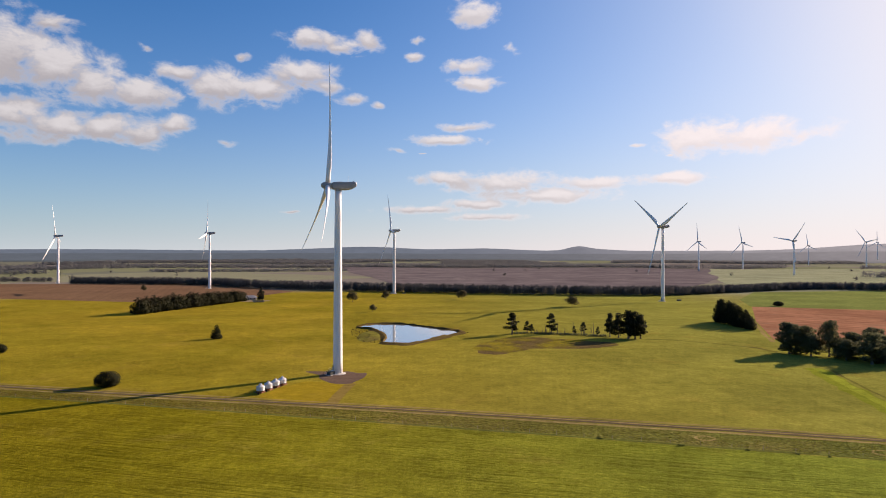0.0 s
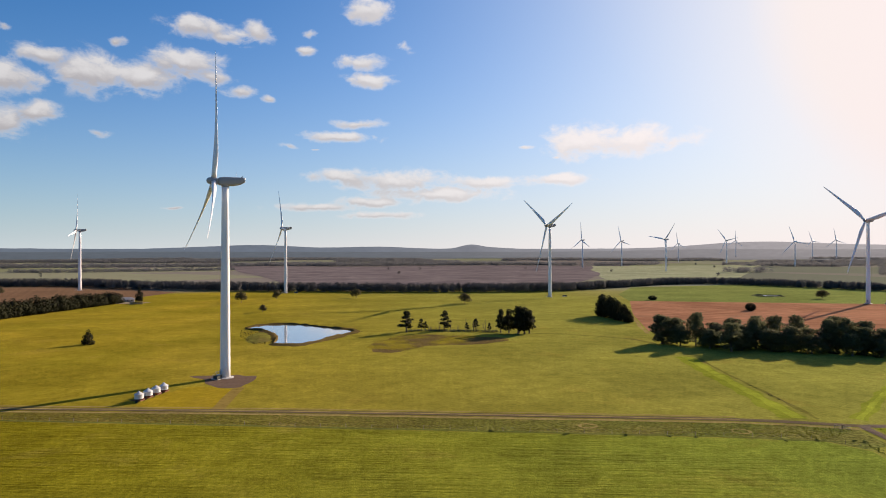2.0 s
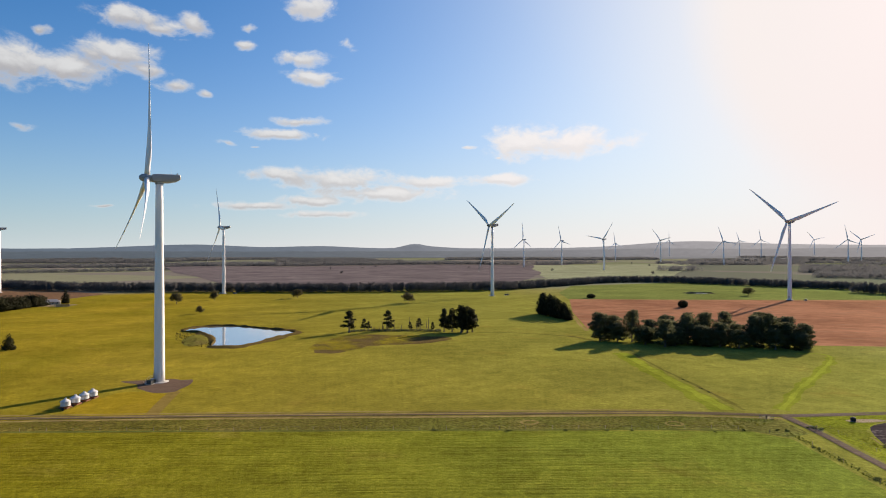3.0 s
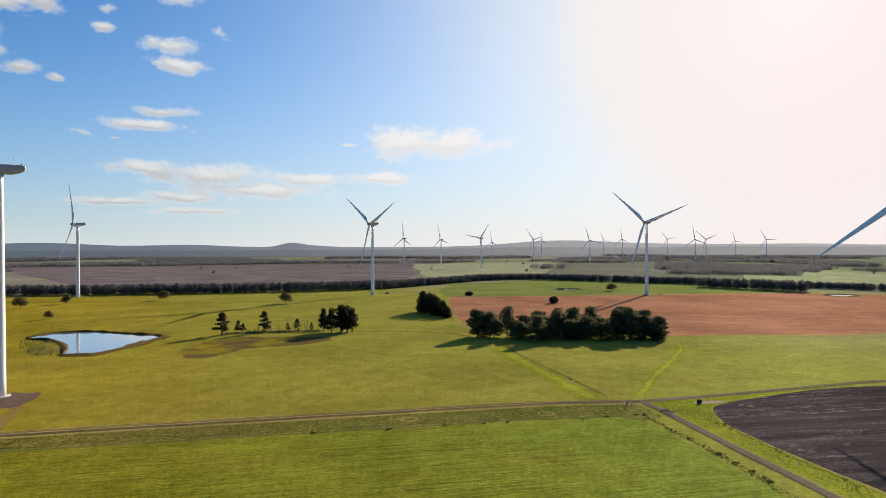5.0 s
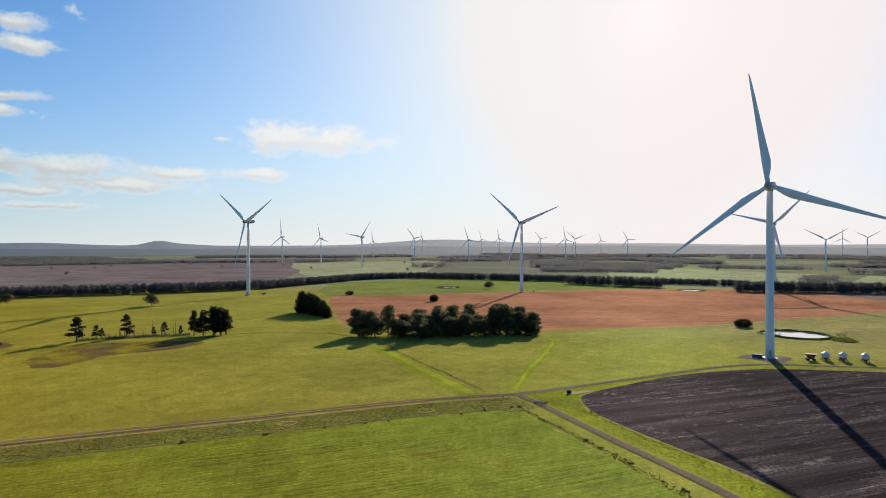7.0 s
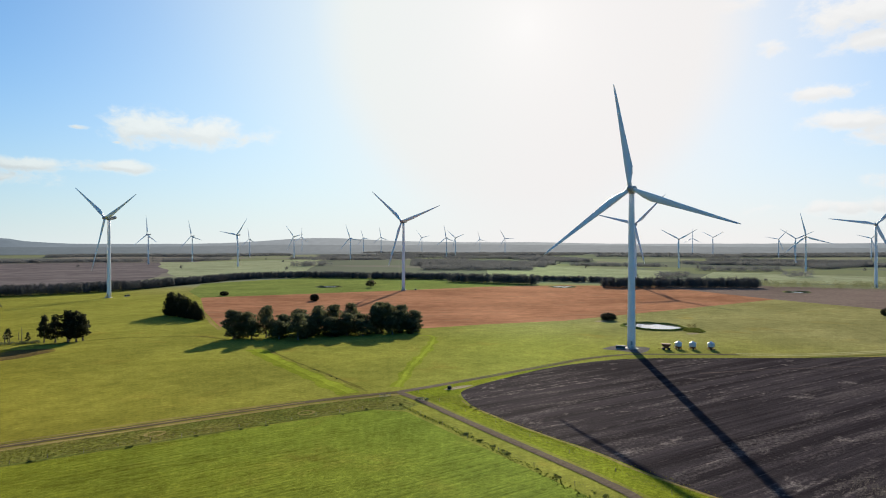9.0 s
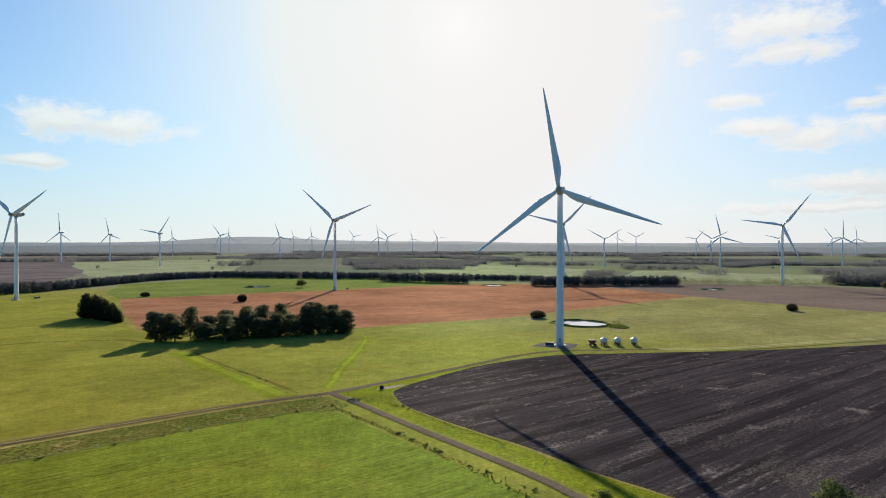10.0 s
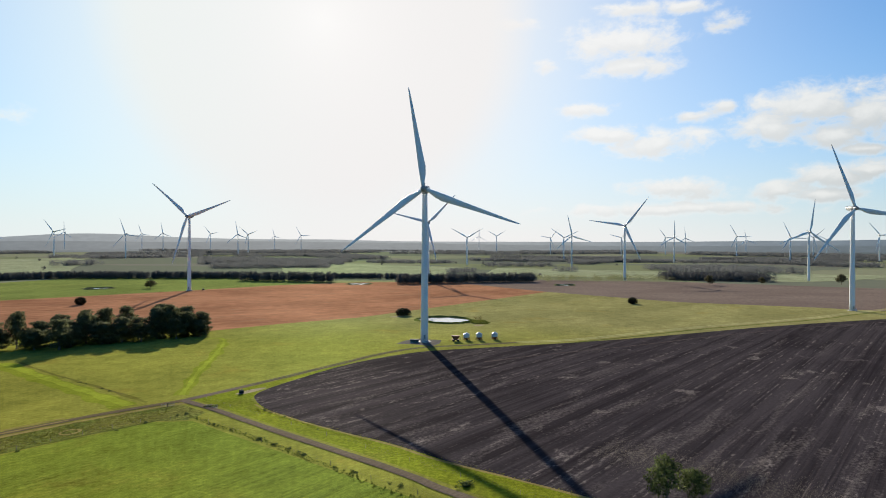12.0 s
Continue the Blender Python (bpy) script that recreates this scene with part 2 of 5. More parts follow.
def grass(name, low, high, dry, row_turn=None, row_gap=3.5, dry_from=0.55, row_deep=0.5, gain=1.0, far=False, east=None, dry_most=0.4, tufts=0.0):
    """Pasture: broad drifts of tone, dry patches, tussock grain, and drill rows where row_turn is given."""
    m, k, b, p = material(name)
    drift = k.noise(p, 0.006, 4.0, 0.6, 0.6)
    patch = k.noise(p, 0.035, 5.0, 0.65, 0.4)
    grain = k.noise(p, 0.42, 6.0, 0.85)
    streak = k.noise(k.mapped(p, (0.35, 0.8, 0.8), 14), 0.9, 4.0, 0.75)
    c = k.mix(k.ramp(drift, 0.32, 0.68), low, high)
    if east:
        # the sward turns greener to the east, and paler farther on
        where = k.add("ShaderNodeSeparateXYZ")
        k.link(p, where.inputs[0])
        c = k.mix(k.ramp(k.math("ADD", where.outputs[0], k.math("MULTIPLY", drift, 160.0)), -60.0, 280.0), c, east)
        c = k.mix(k.ramp(k.math("ADD", where.outputs[0], k.math("MULTIPLY", drift, 160.0)), 330.0, 520.0), c, tuple(v * f for v, f in zip(east, (1.10, 1.03, 2.2))))
    c = k.mix(k.math("MULTIPLY", k.ramp(patch, dry_from, dry_from + 0.2), dry_most), c, dry)
    mottle = k.ramp(k.noise(p, 0.11, 6.0, 0.75), 0.30, 0.70, 0.82, 1.16)
    broad = k.ramp(k.noise(k.mapped(p, (0.6, 1.0, 1.0), 20), 0.022, 3.0, 0.55, 0.4), 0.30, 0.70, 0.86, 1.13)
    mottle = k.math("MULTIPLY", mottle, broad)
    # narrow paths trodden by grazing stock
    path = k.ramp(k.math("ABSOLUTE", k.math("SUBTRACT", k.noise(p, 0.017, 4.0, 0.5, 0.8), 0.5)), 0.0, 0.007, 0.16, 0.0)
    mottle = k.math("ADD", mottle, path)
    tone = k.math("MULTIPLY", mottle, k.math("ADD", 0.31, k.math("ADD", k.math("MULTIPLY", grain, 1.08), k.math("MULTIPLY", streak, 0.30))))
    speck = k.ramp(k.noise(p, 3.4, 3.0, 0.85), 0.32, 0.68, 0.82, 1.18)
    tone = k.math("MULTIPLY", tone, speck)
    swell = k.noise(p, 0.019, 2.0, 0.45)
    height = k.math("ADD", k.math("MULTIPLY", k.math("ADD", grain, streak), 0.5), k.math("MULTIPLY", swell, 6.0))
    if row_turn is not None:
        row = k.noise(k.vec("MULTIPLY", k.mapped(p, (1, 1, 1), row_turn), (0.05, 1.0, 1.0)), 1.0 / row_gap, 2.5, 0.6)
        row = k.math("MULTIPLY", k.ramp(row, 0.40, 0.66), k.ramp(k.noise(p, 0.02, 3.0), 0.3, 0.65, 0.2, 1.0))
        tone = k.math("SUBTRACT", tone, k.math("MULTIPLY", row, row_deep))
        height = k.math("SUBTRACT", height, k.math("MULTIPLY", row, 0.3))
    if tufts:
        tone = k.math("MULTIPLY", tone, k.ramp(k.noise(p, 0.85, 2.0, 0.6), 0.36, 0.66, 1.0 - tufts, 1.0 + 0.8 * tufts))
    tone = k.math("MULTIPLY", tone, gain)
    c = k.mix(1.0, c, glow_rgb(k, tone), "MULTIPLY")
    if far:
        # paddocks of other kinds beyond the shelter belts, their colours greyed for haze
        cell = k.add("ShaderNodeTexVoronoi")
        k.link(k.vec("ADD", p, k.vec("MULTIPLY", glow_rgb(k, drift), (160.0, 160.0, 0.0))), cell.inputs["Vector"])
        cell.inputs["Scale"].default_value = 0.0021
        kind = k.add("ShaderNodeSeparateColor")
        k.link(cell.outputs["Color"], kind.inputs[0])
        other = k.mix(k.ramp(kind.outputs[0], 0.35, 0.45), (0.200, 0.202, 0.130), (0.178, 0.160, 0.136))
        other = k.mix(k.ramp(kind.outputs[1], 0.62, 0.66), other, (0.170, 0.180, 0.100))
        other = k.mix(k.ramp(kind.outputs[2], 0.70, 0.74), other, (0.140, 0.145, 0.108))
        speck = k.noise(p, 0.03, 5.0, 0.75)
        other = k.mix(k.math("MULTIPLY", k.ramp(speck, 0.5, 0.7), 0.4), other, (0.095, 0.098, 0.078))
        c = k.mix(k.ramp(k.vec("LENGTH", p), 850.0, 960.0), c, other)
    k.link(c, b.inputs["Base Color"])
    b.inputs["Roughness"].default_value = 1.0
    b.inputs["Specular IOR Level"].default_value = 0.0
    bump(k, b, height, 0.30, 0.9)
    gloss(k, b, (0.09, 0.15, 0.05), 0.032, 0.6)
    return m


def soil(name, dark, light, pale, row_turn=None, row_gap=4.0, pale_from=0.62, fine=0.5):
    """Bare ground or stubble: clods, tillage lines and pale worn patches drawn out along the lines."""
    m, k, b, p = material(name)
    turned = k.mapped(p, (1, 1, 1), row_turn or 0.0)
    clod = k.noise(p, fine, 5.0, 0.7)
    broad = k.noise(p, 0.012, 4.0, 0.6, 0.5)
    line = k.noise(k.vec("MULTIPLY", turned, (0.03, 1.0, 1.0)), 0.9 / row_gap * 2.0, 4.0, 0.7)
    worn = k.noise(k.vec("MULTIPLY", turned, (0.16, 0.6, 1.0)), 0.16, 5.0, 0.6, 0.5)
    c = k.mix(k.ramp(k.math("ADD", k.math("MULTIPLY", broad, 0.5), k.math("MULTIPLY", line, 0.5)), 0.36, 0.64), dark, light)
    c = k.mix(k.math("MULTIPLY", k.ramp(k.math("ADD", k.math("MULTIPLY", worn, 0.7), k.math("MULTIPLY", line, 0.3)), pale_from, pale_from + 0.13), k.ramp(clod, 0.3, 0.6)), c, pale)
    tone = k.math("ADD", 0.45, k.math("MULTIPLY", clod, 1.1))
    k.link(k.mix(1.0, c, glow_rgb(k, tone), "MULTIPLY"), b.inputs["Base Color"])
    b.inputs["Roughness"].default_value = 0.95
    b.inputs["Specular IOR Level"].default_value = 0.0
    bump(k, b, k.math("ADD", clod, line), 0.25, 0.8)
    gloss(k, b, tuple(0.35 * c + 0.03 for c in light), 0.035, 0.6)
    return m


def ploughed(name, turn):
    """Dark worked soil: furrow lines, thin pale broken lines of straw between the passes, and pale dry blotches."""
    m, k, b, p = material(name)
    turned = k.mapped(p, (1, 1, 1), turn)
    clod = k.noise(p, 0.9, 5.0, 0.75)
    broad = k.noise(p, 0.012, 4.0, 0.6, 0.5)
    furrow = k.noise(k.vec("MULTIPLY", turned, (0.02, 1.0, 1.0)), 0.9, 3.0, 0.7)
    passes = k.noise(k.vec("MULTIPLY", turned, (0.006, 1.0, 1.0)), 0.16, 2.0, 0.5)
    c = k.mix(k.ramp(k.math("ADD", k.math("MULTIPLY", broad, 0.25), k.math("ADD", k.math("MULTIPLY", furrow, 0.30), k.math("MULTIPLY", passes, 0.45))), 0.38, 0.62), (0.0200, 0.0164, 0.0182), (0.0480, 0.0402, 0.0430))
    thin = k.noise(k.vec("MULTIPLY", turned, (0.003, 1.0, 1.0)), 0.20, 1.0, 0.5)
    edge = k.ramp(k.math("ABSOLUTE", k.math("SUBTRACT", thin, 0.5)), 0.0, 0.030, 1.0, 0.0)
    broken = k.ramp(k.noise(k.vec("MULTIPLY", turned, (0.4, 1.0, 1.0)), 0.45, 3.0, 0.7), 0.46, 0.62)
    where = k.ramp(k.noise(p, 0.011, 3.0, 0.6), 0.40, 0.56)
    straw_line = k.math("MULTIPLY", k.math("MULTIPLY", edge, broken), where)
    blotch = k.ramp(k.noise(k.vec("MULTIPLY", turned, (0.6, 1.0, 1.0)), 0.085, 7.0, 0.68, 0.4), 0.60, 0.68)
    smear = k.ramp(k.math("ADD", k.math("MULTIPLY", k.noise(k.vec("MULTIPLY", turned, (0.12, 0.8, 1.0)), 0.16, 5.0, 0.65, 0.5), 0.75), k.math("MULTIPLY", clod, 0.25)), 0.505, 0.64)
    place = k.add("ShaderNodeSeparateXYZ")
    k.link(p, place.inputs[0])
    smear = k.math("MULTIPLY", smear, k.ramp(place.outputs[0], 210.0, 330.0, 0.42, 0.16))
    pale = k.math("MINIMUM", k.math("ADD", smear, k.math("ADD", k.math("MULTIPLY", straw_line, 0.9), k.math("MULTIPLY", blotch, 0.75))), 1.0)
    c = k.mix(k.math("MULTIPLY", pale, k.ramp(clod, 0.3, 0.62)), c, (0.184, 0.156, 0.144))
    tone = k.math("ADD", 0.55, k.math("MULTIPLY", clod, 0.90))
    k.link(k.mix(1.0, c, glow_rgb(k, tone), "MULTIPLY"), b.inputs["Base Color"])
    b.inputs["Roughness"].default_value = 0.95
    b.inputs["Specular IOR Level"].default_value = 0.0
    bump(k, b, k.math("ADD", clod, furrow), 0.25, 0.8)
    gloss(k, b, (0.050, 0.047, 0.048), 0.035, 0.6)
    return m


def plain(name, colour, rough=0.5, metal=0.0, vary=0.15, scale=1.0, spec=0.3):
    """Paint, concrete, metal or timber with faint stains and streaks at two scales."""
    m, k, b, p = material(name)
    o = k.add("ShaderNodeTexCoord").outputs["Object"]
    big = k.noise(o, 0.25 * scale, 4.0, 0.6)
    small = k.noise(k.vec("MULTIPLY", o, (1.0, 1.0, 0.25)), 3.0 * scale, 4.0, 0.6)
    tone = k.math("ADD", 1.0 - vary, k.math("MULTIPLY", k.math("ADD", big, small), vary))
    k.link(k.mix(1.0, colour, glow_rgb(k, tone), "MULTIPLY"), b.inputs["Base Color"])
    b.inputs["Roughness"].default_value = rough
    b.inputs["Metallic"].default_value = metal
    b.inputs["Specular IOR Level"].default_value = spec
    return m


def foliage(name, dark, light, through=0.22):
    m, k, b, p = material(name)
    g = k.add("ShaderNodeNewGeometry")
    n = k.noise(p, 0.22, 3.0, 0.6)
    f = k.math("ADD", k.math("MULTIPLY", g.outputs["Random Per Island"], 0.6), k.math("MULTIPLY", n, 0.5))
    colour = k.mix(k.ramp(f, 0.2, 0.9), dark, light)
    k.link(colour, b.inputs["Base Color"])
    b.inputs["Roughness"].default_value = 0.8
    b.inputs["Specular IOR Level"].default_value = 0.04
    t = k.add("ShaderNodeBsdfTranslucent")
    k.link(colour, t.inputs[0])
    mixed = k.add("ShaderNodeMixShader")
    mixed.inputs[0].default_value = through
    k.link(b.outputs[0], mixed.inputs[1])
    k.link(t.outputs[0], mixed.inputs[2])
    k.link(mixed.outputs[0], next(n for n in k.tree.nodes if n.type == "OUTPUT_MATERIAL").inputs[0])
    return m


def water_material():
    m, k, b, p = material("pond_water")
    b.inputs["Base Color"].default_value = (0.24, 0.235, 0.22, 1)
    b.inputs["Roughness"].default_value = 0.12
    b.inputs["IOR"].default_value = 1.33
    b.inputs["Specular IOR Level"].default_value = 0.5
    b.inputs["Coat Weight"].default_value = 1.0
    b.inputs["Coat Roughness"].default_value = 0.06
    bump(k, b, k.noise(p, 1.5, 3.0), 0.01, 0.12)
    return m


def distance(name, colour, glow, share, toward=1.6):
    """Hazy distance: the light of the air in between is put into emission, brighter on the sun's side."""
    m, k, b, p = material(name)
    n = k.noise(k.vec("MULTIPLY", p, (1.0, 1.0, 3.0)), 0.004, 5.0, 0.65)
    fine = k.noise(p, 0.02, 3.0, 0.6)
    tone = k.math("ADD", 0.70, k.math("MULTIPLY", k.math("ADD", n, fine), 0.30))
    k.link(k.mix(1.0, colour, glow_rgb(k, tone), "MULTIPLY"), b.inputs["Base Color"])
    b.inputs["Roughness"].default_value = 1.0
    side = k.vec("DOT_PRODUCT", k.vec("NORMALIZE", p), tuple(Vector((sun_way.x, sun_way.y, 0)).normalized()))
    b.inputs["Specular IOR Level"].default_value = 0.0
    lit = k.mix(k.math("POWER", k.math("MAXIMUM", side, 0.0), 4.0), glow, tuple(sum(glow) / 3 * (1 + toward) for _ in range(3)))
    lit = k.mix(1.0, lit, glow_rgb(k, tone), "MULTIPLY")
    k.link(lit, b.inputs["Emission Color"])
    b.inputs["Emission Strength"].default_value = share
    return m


PASTURE = grass("pasture", (0.180, 0.149, 0.013), (0.252, 0.188, 0.018), (0.250, 0.170, 0.034), far=True, east=(0.200, 0.196, 0.037), gain=1.03, tufts=0.10)
CROP = grass("crop_grass", (0.144, 0.125, 0.007), (0.180, 0.143, 0.009), (0.205, 0.158, 0.030), dry_from=0.52, row_turn=14, row_gap=1.3, row_deep=0.26, gain=1.05, east=(0.144, 0.184, 0.026), tufts=0.13)
LUSH = grass("lush_grass", (0.142, 0.170, 0.046), (0.162, 0.188, 0.052), (0.170, 0.176, 0.058))
LANE_GRASS = grass("lane_grass", (0.165, 0.190, 0.014), (0.215, 0.215, 0.018), (0.150, 0.128, 0.030), dry_from=0.50, tufts=0.22)
# far grass, its colour paled to imitate haze
PALE = grass("hazed_paddock_grass", (0.234, 0.248, 0.150), (0.260, 0.274, 0.166), (0.240, 0.238, 0.170))
ROUGH = grass("rough_grass", (0.122, 0.100, 0.018), (0.162, 0.128, 0.024), (0.190, 0.140, 0.044), dry_from=0.44, east=(0.112, 0.130, 0.030), tufts=0.35)
RANK = grass("rank_grass", (0.080, 0.095, 0.020), (0.115, 0.124, 0.026), (0.135, 0.120, 0.036), dry_from=0.48, dry_most=0.6)
DRY_GRASS = grass("dry_weeds", (0.140, 0.132, 0.026), (0.165, 0.146, 0.030), (0.120, 0.094, 0.034), dry_from=0.47, dry_most=0.7)
STRAW_GRASS = grass("trodden_dry_grass", (0.235, 0.180, 0.065), (0.275, 0.205, 0.075), (0.190, 0.150, 0.050), dry_from=0.5)
PALE_RUT = grass("pale_rut_grass", (0.300, 0.275, 0.130), (0.340, 0.305, 0.150), (0.260, 0.215, 0.110))
MOWN = grass("mown_strip", (0.226, 0.258, 0.026), (0.244, 0.274, 0.030), (0.200, 0.220, 0.030))
MOWN_EDGE = grass("mown_edge", (0.178, 0.200, 0.020), (0.196, 0.214, 0.024), (0.180, 0.190, 0.028))
WORN = soil("worn_earth", (0.180, 0.130, 0.034), (0.225, 0.160, 0.042), (0.240, 0.180, 0.060), fine=0.5)
THISTLE = grass("thistle_ground", (0.185, 0.156, 0.016), (0.222, 0.178, 0.018), (0.096, 0.066, 0.030), dry_from=0.37, dry_most=0.95)
YELLOW = grass("yellowed_grass", (0.246, 0.182, 0.013), (0.274, 0.198, 0.016), (0.245, 0.165, 0.026))
PLOUGHED = ploughed("ploughed_soil", 16)
PALE_SOIL = soil("pale_dry_soil", (0.045, 0.035, 0.033), (0.080, 0.061, 0.055), (0.150, 0.118, 0.100), row_turn=16, row_gap=2.0, pale_from=0.5)
STUBBLE = soil("rust_stubble", (0.200, 0.094, 0.052), (0.345, 0.172, 0.098), (0.170, 0.112, 0.072), row_turn=37, row_gap=9.0, fine=0.12, pale_from=0.53)
BROWN = soil("brown_soil", (0.135, 0.080, 0.046), (0.175, 0.108, 0.062), (0.190, 0.140, 0.080), row_turn=70, row_gap=10.0, fine=0.25)
FALLOW = soil("fallow_soil", (0.138, 0.104, 0.088), (0.184, 0.142, 0.118), (0.200, 0.160, 0.120), row_turn=70, row_gap=10.0, fine=0.25)
EARTH_ROAD = soil("earth_road", (0.088, 0.068, 0.040), (0.134, 0.104, 0.062), (0.190, 0.150, 0.090), row_turn=14, row_gap=1.2, fine=1.2)
GRAVEL = soil("road_gravel", (0.100, 0.078, 0.058), (0.150, 0.118, 0.088), (0.205, 0.165, 0.122), row_turn=14, row_gap=1.2, fine=1.2)
GREY_GRAVEL = soil("grey_gravel", (0.098, 0.088, 0.084), (0.135, 0.122, 0.116), (0.190, 0.172, 0.156), fine=0.8)
DARK_GRAVEL = soil("hardstand_gravel", (0.105, 0.072, 0.052), (0.140, 0.098, 0.070), (0.185, 0.135, 0.080), fine=0.8)
EARTH = soil("bank_earth", (0.070, 0.052, 0.020), (0.120, 0.086, 0.030), (0.075, 0.070, 0.020), fine=0.6)
SAND = soil("pale_sand", (0.230, 0.185, 0.120), (0.300, 0.245, 0.165), (0.190, 0.165, 0.080), fine=0.8)
# moor and heath colours are lifted and greyed to imitate haze
MOOR = soil("hazed_moor", (0.110, 0.098, 0.088), (0.142, 0.126, 0.110), (0.092, 0.086, 0.080), row_turn=0, row_gap=80.0, fine=0.04)
HEATH = soil("hazed_heath_scrub", (0.098, 0.084, 0.085), (0.172, 0.145, 0.140), (0.220, 0.190, 0.168), row_turn=0, row_gap=60.0, fine=0.05)
# haze over the far plain is put into emission
WOODED = distance("hazy_wooded_plain", (0.040, 0.046, 0.048), (0.025, 0.035, 0.040), 1.0, 2.2)
WATER = water_material()
KIOSK = plain("kiosk_paint", (0.075, 0.082, 0.075), 0.8, vary=0.2, spec=0.1)
WHITE = plain("turbine_paint", (0.76, 0.745, 0.725), 0.38, vary=0.06, scale=0.3)
NACELLE = plain("nacelle_shell", (0.30, 0.30, 0.295), 0.45, vary=0.08, scale=0.5)
CONCRETE = plain("concrete", (0.42, 0.40, 0.37), 0.85, vary=0.25)
GALVANISED = plain("galvanised_steel", (0.46, 0.47, 0.48), 0.45, 0.7, vary=0.2)
GATE_STEEL = plain("weathered_gate_steel", (0.24, 0.24, 0.23), 0.7, 0.2, vary=0.3)
BIN_WHITE = plain("bin_sheet_steel", (0.52, 0.52, 0.52), 0.5, 0.15, vary=0.3)
RUST = plain("rusty_frame", (0.17, 0.065, 0.035), 0.8, vary=0.4)
TIMBER = plain("weathered_timber", (0.20, 0.165, 0.13), 0.85, vary=0.4, scale=3.0)
BARK = plain("bark", (0.13, 0.10, 0.075), 0.9, vary=0.4, scale=2.0)
TYRE = plain("tyre_rubber", (0.02, 0.02, 0.02), 0.8)
ROOF = plain("roof_sheet", (0.30, 0.29, 0.28), 0.5, 0.2, vary=0.2)
SHED_ROOF = plain("pale_shed_roof", (0.55, 0.55, 0.54), 0.5, 0.2, vary=0.25)
WALL = plain("painted_wall", (0.42, 0.36, 0.29), 0.8, vary=0.2)
LEAF_DARK = foliage("dark_gum_foliage", (0.090, 0.096, 0.052), (0.145, 0.148, 0.074), 0.55)
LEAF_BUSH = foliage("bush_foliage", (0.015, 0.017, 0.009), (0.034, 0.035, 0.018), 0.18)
LEAF_GUM = foliage("gum_foliage", (0.098, 0.104, 0.054), (0.155, 0.158, 0.078), 0.58)
LEAF_FIELD = foliage("field_gum_foliage", (0.058, 0.052, 0.028), (0.110, 0.094, 0.050), 0.35)
# belt and wood leaves are greyed and lightened, haze put into their colour
LEAF_BELT = foliage("hazed_belt_foliage", (0.082, 0.080, 0.080), (0.104, 0.102, 0.100), 0.28)
LEAF_WOOD = foliage("hazed_wood_foliage", (0.115, 0.118, 0.120), (0.125, 0.128, 0.130), 0.55)
TUFT = foliage("tussock", (0.110, 0.118, 0.014), (0.210, 0.196, 0.030), 0.5)
DARK_TUFT = foliage("dark_weeds", (0.062, 0.078, 0.016), (0.140, 0.156, 0.034), 0.5)
STRAW = foliage("straw", (0.095, 0.078, 0.064), (0.170, 0.142, 0.112))
LEAF_FRESH = foliage("fresh_gum_foliage", (0.046, 0.062, 0.022), (0.110, 0.134, 0.044), 0.38)
RUSHES = foliage("rushes", (0.080, 0.066, 0.024), (0.140, 0.110, 0.036), 0.5)
DRY_TUFT = foliage("dry_thistle", (0.130, 0.100, 0.030), (0.220, 0.165, 0.055), 0.5)
# both hill ranges glow to stand in for haze
HILL_NEAR = distance("hazy_hill_woods", (0.030, 0.036, 0.040), (0.036, 0.049, 0.060), 1.0, 2.0)
HILL_FAR = distance("hazy_far_hill", (0.026, 0.034, 0.04), (0.052, 0.071, 0.092), 1.0, 1.8)


# ---- helpers for meshes ----
def finish(name, bm, mat, parent=None, smooth=False):
    data = bpy.data.meshes.new(name)
    bm.to_mesh(data)
    bm.free()
    if mat:
        data.materials.append(mat)
    if smooth:
        data.shade_smooth()
    ob = new(name, data)
    ob.parent = parent
    return ob


def part(name, bm, mat, parent, label="", smooth=False, at=None):
    ob = finish(name, bm, mat, parent, smooth)
    if at is not None:
        ob.matrix_basis = at
    if label:
        ob["label"] = label
    return ob


def base(name, x, y, z, turn=0.0):
    ob = new(name)
    ob.empty_display_size = 0.5
    ob.matrix_basis = pose(x, y, z, 0, 0, turn)
    return ob


def box(bm, x0, x1, y0, y1, z0, z1, bevel=0.0):
    r = bmesh.ops.create_cube(bm, size=1.0, matrix=Matrix.Translation(((x0 + x1) / 2, (y0 + y1) / 2, (z0 + z1) / 2)) @ Matrix.Diagonal((x1 - x0, y1 - y0, z1 - z0, 1)))
    if bevel:
        edges = {e for v in r["verts"] for e in v.link_edges}
        bmesh.ops.bevel(bm, geom=list(edges), offset=bevel, segments=2, affect="EDGES")
    return bm


def tube(bm, rings, n=20, caps=True):
    """A surface of revolution round z through (radius, height) rings; or rings of ((x, y), radius, height)."""
    loops = []
    for ring in rings:
        (cx, cy), r, z = ring if len(ring) == 3 else ((0.0, 0.0), *ring)
        loops.append([bm.verts.new((cx + r * math.cos(2 * math.pi * i / n), cy + r * math.sin(2 * math.pi * i / n), z)) for i in range(n)])
    for a, b in zip(loops, loops[1:]):
        for i in range(n):
            bm.faces.new((a[i], a[(i + 1) % n], b[(i + 1) % n], b[i]))
    if caps:
        bm.faces.new(loops[0][::-1])
        bm.faces.new(loops[-1])
    return bm


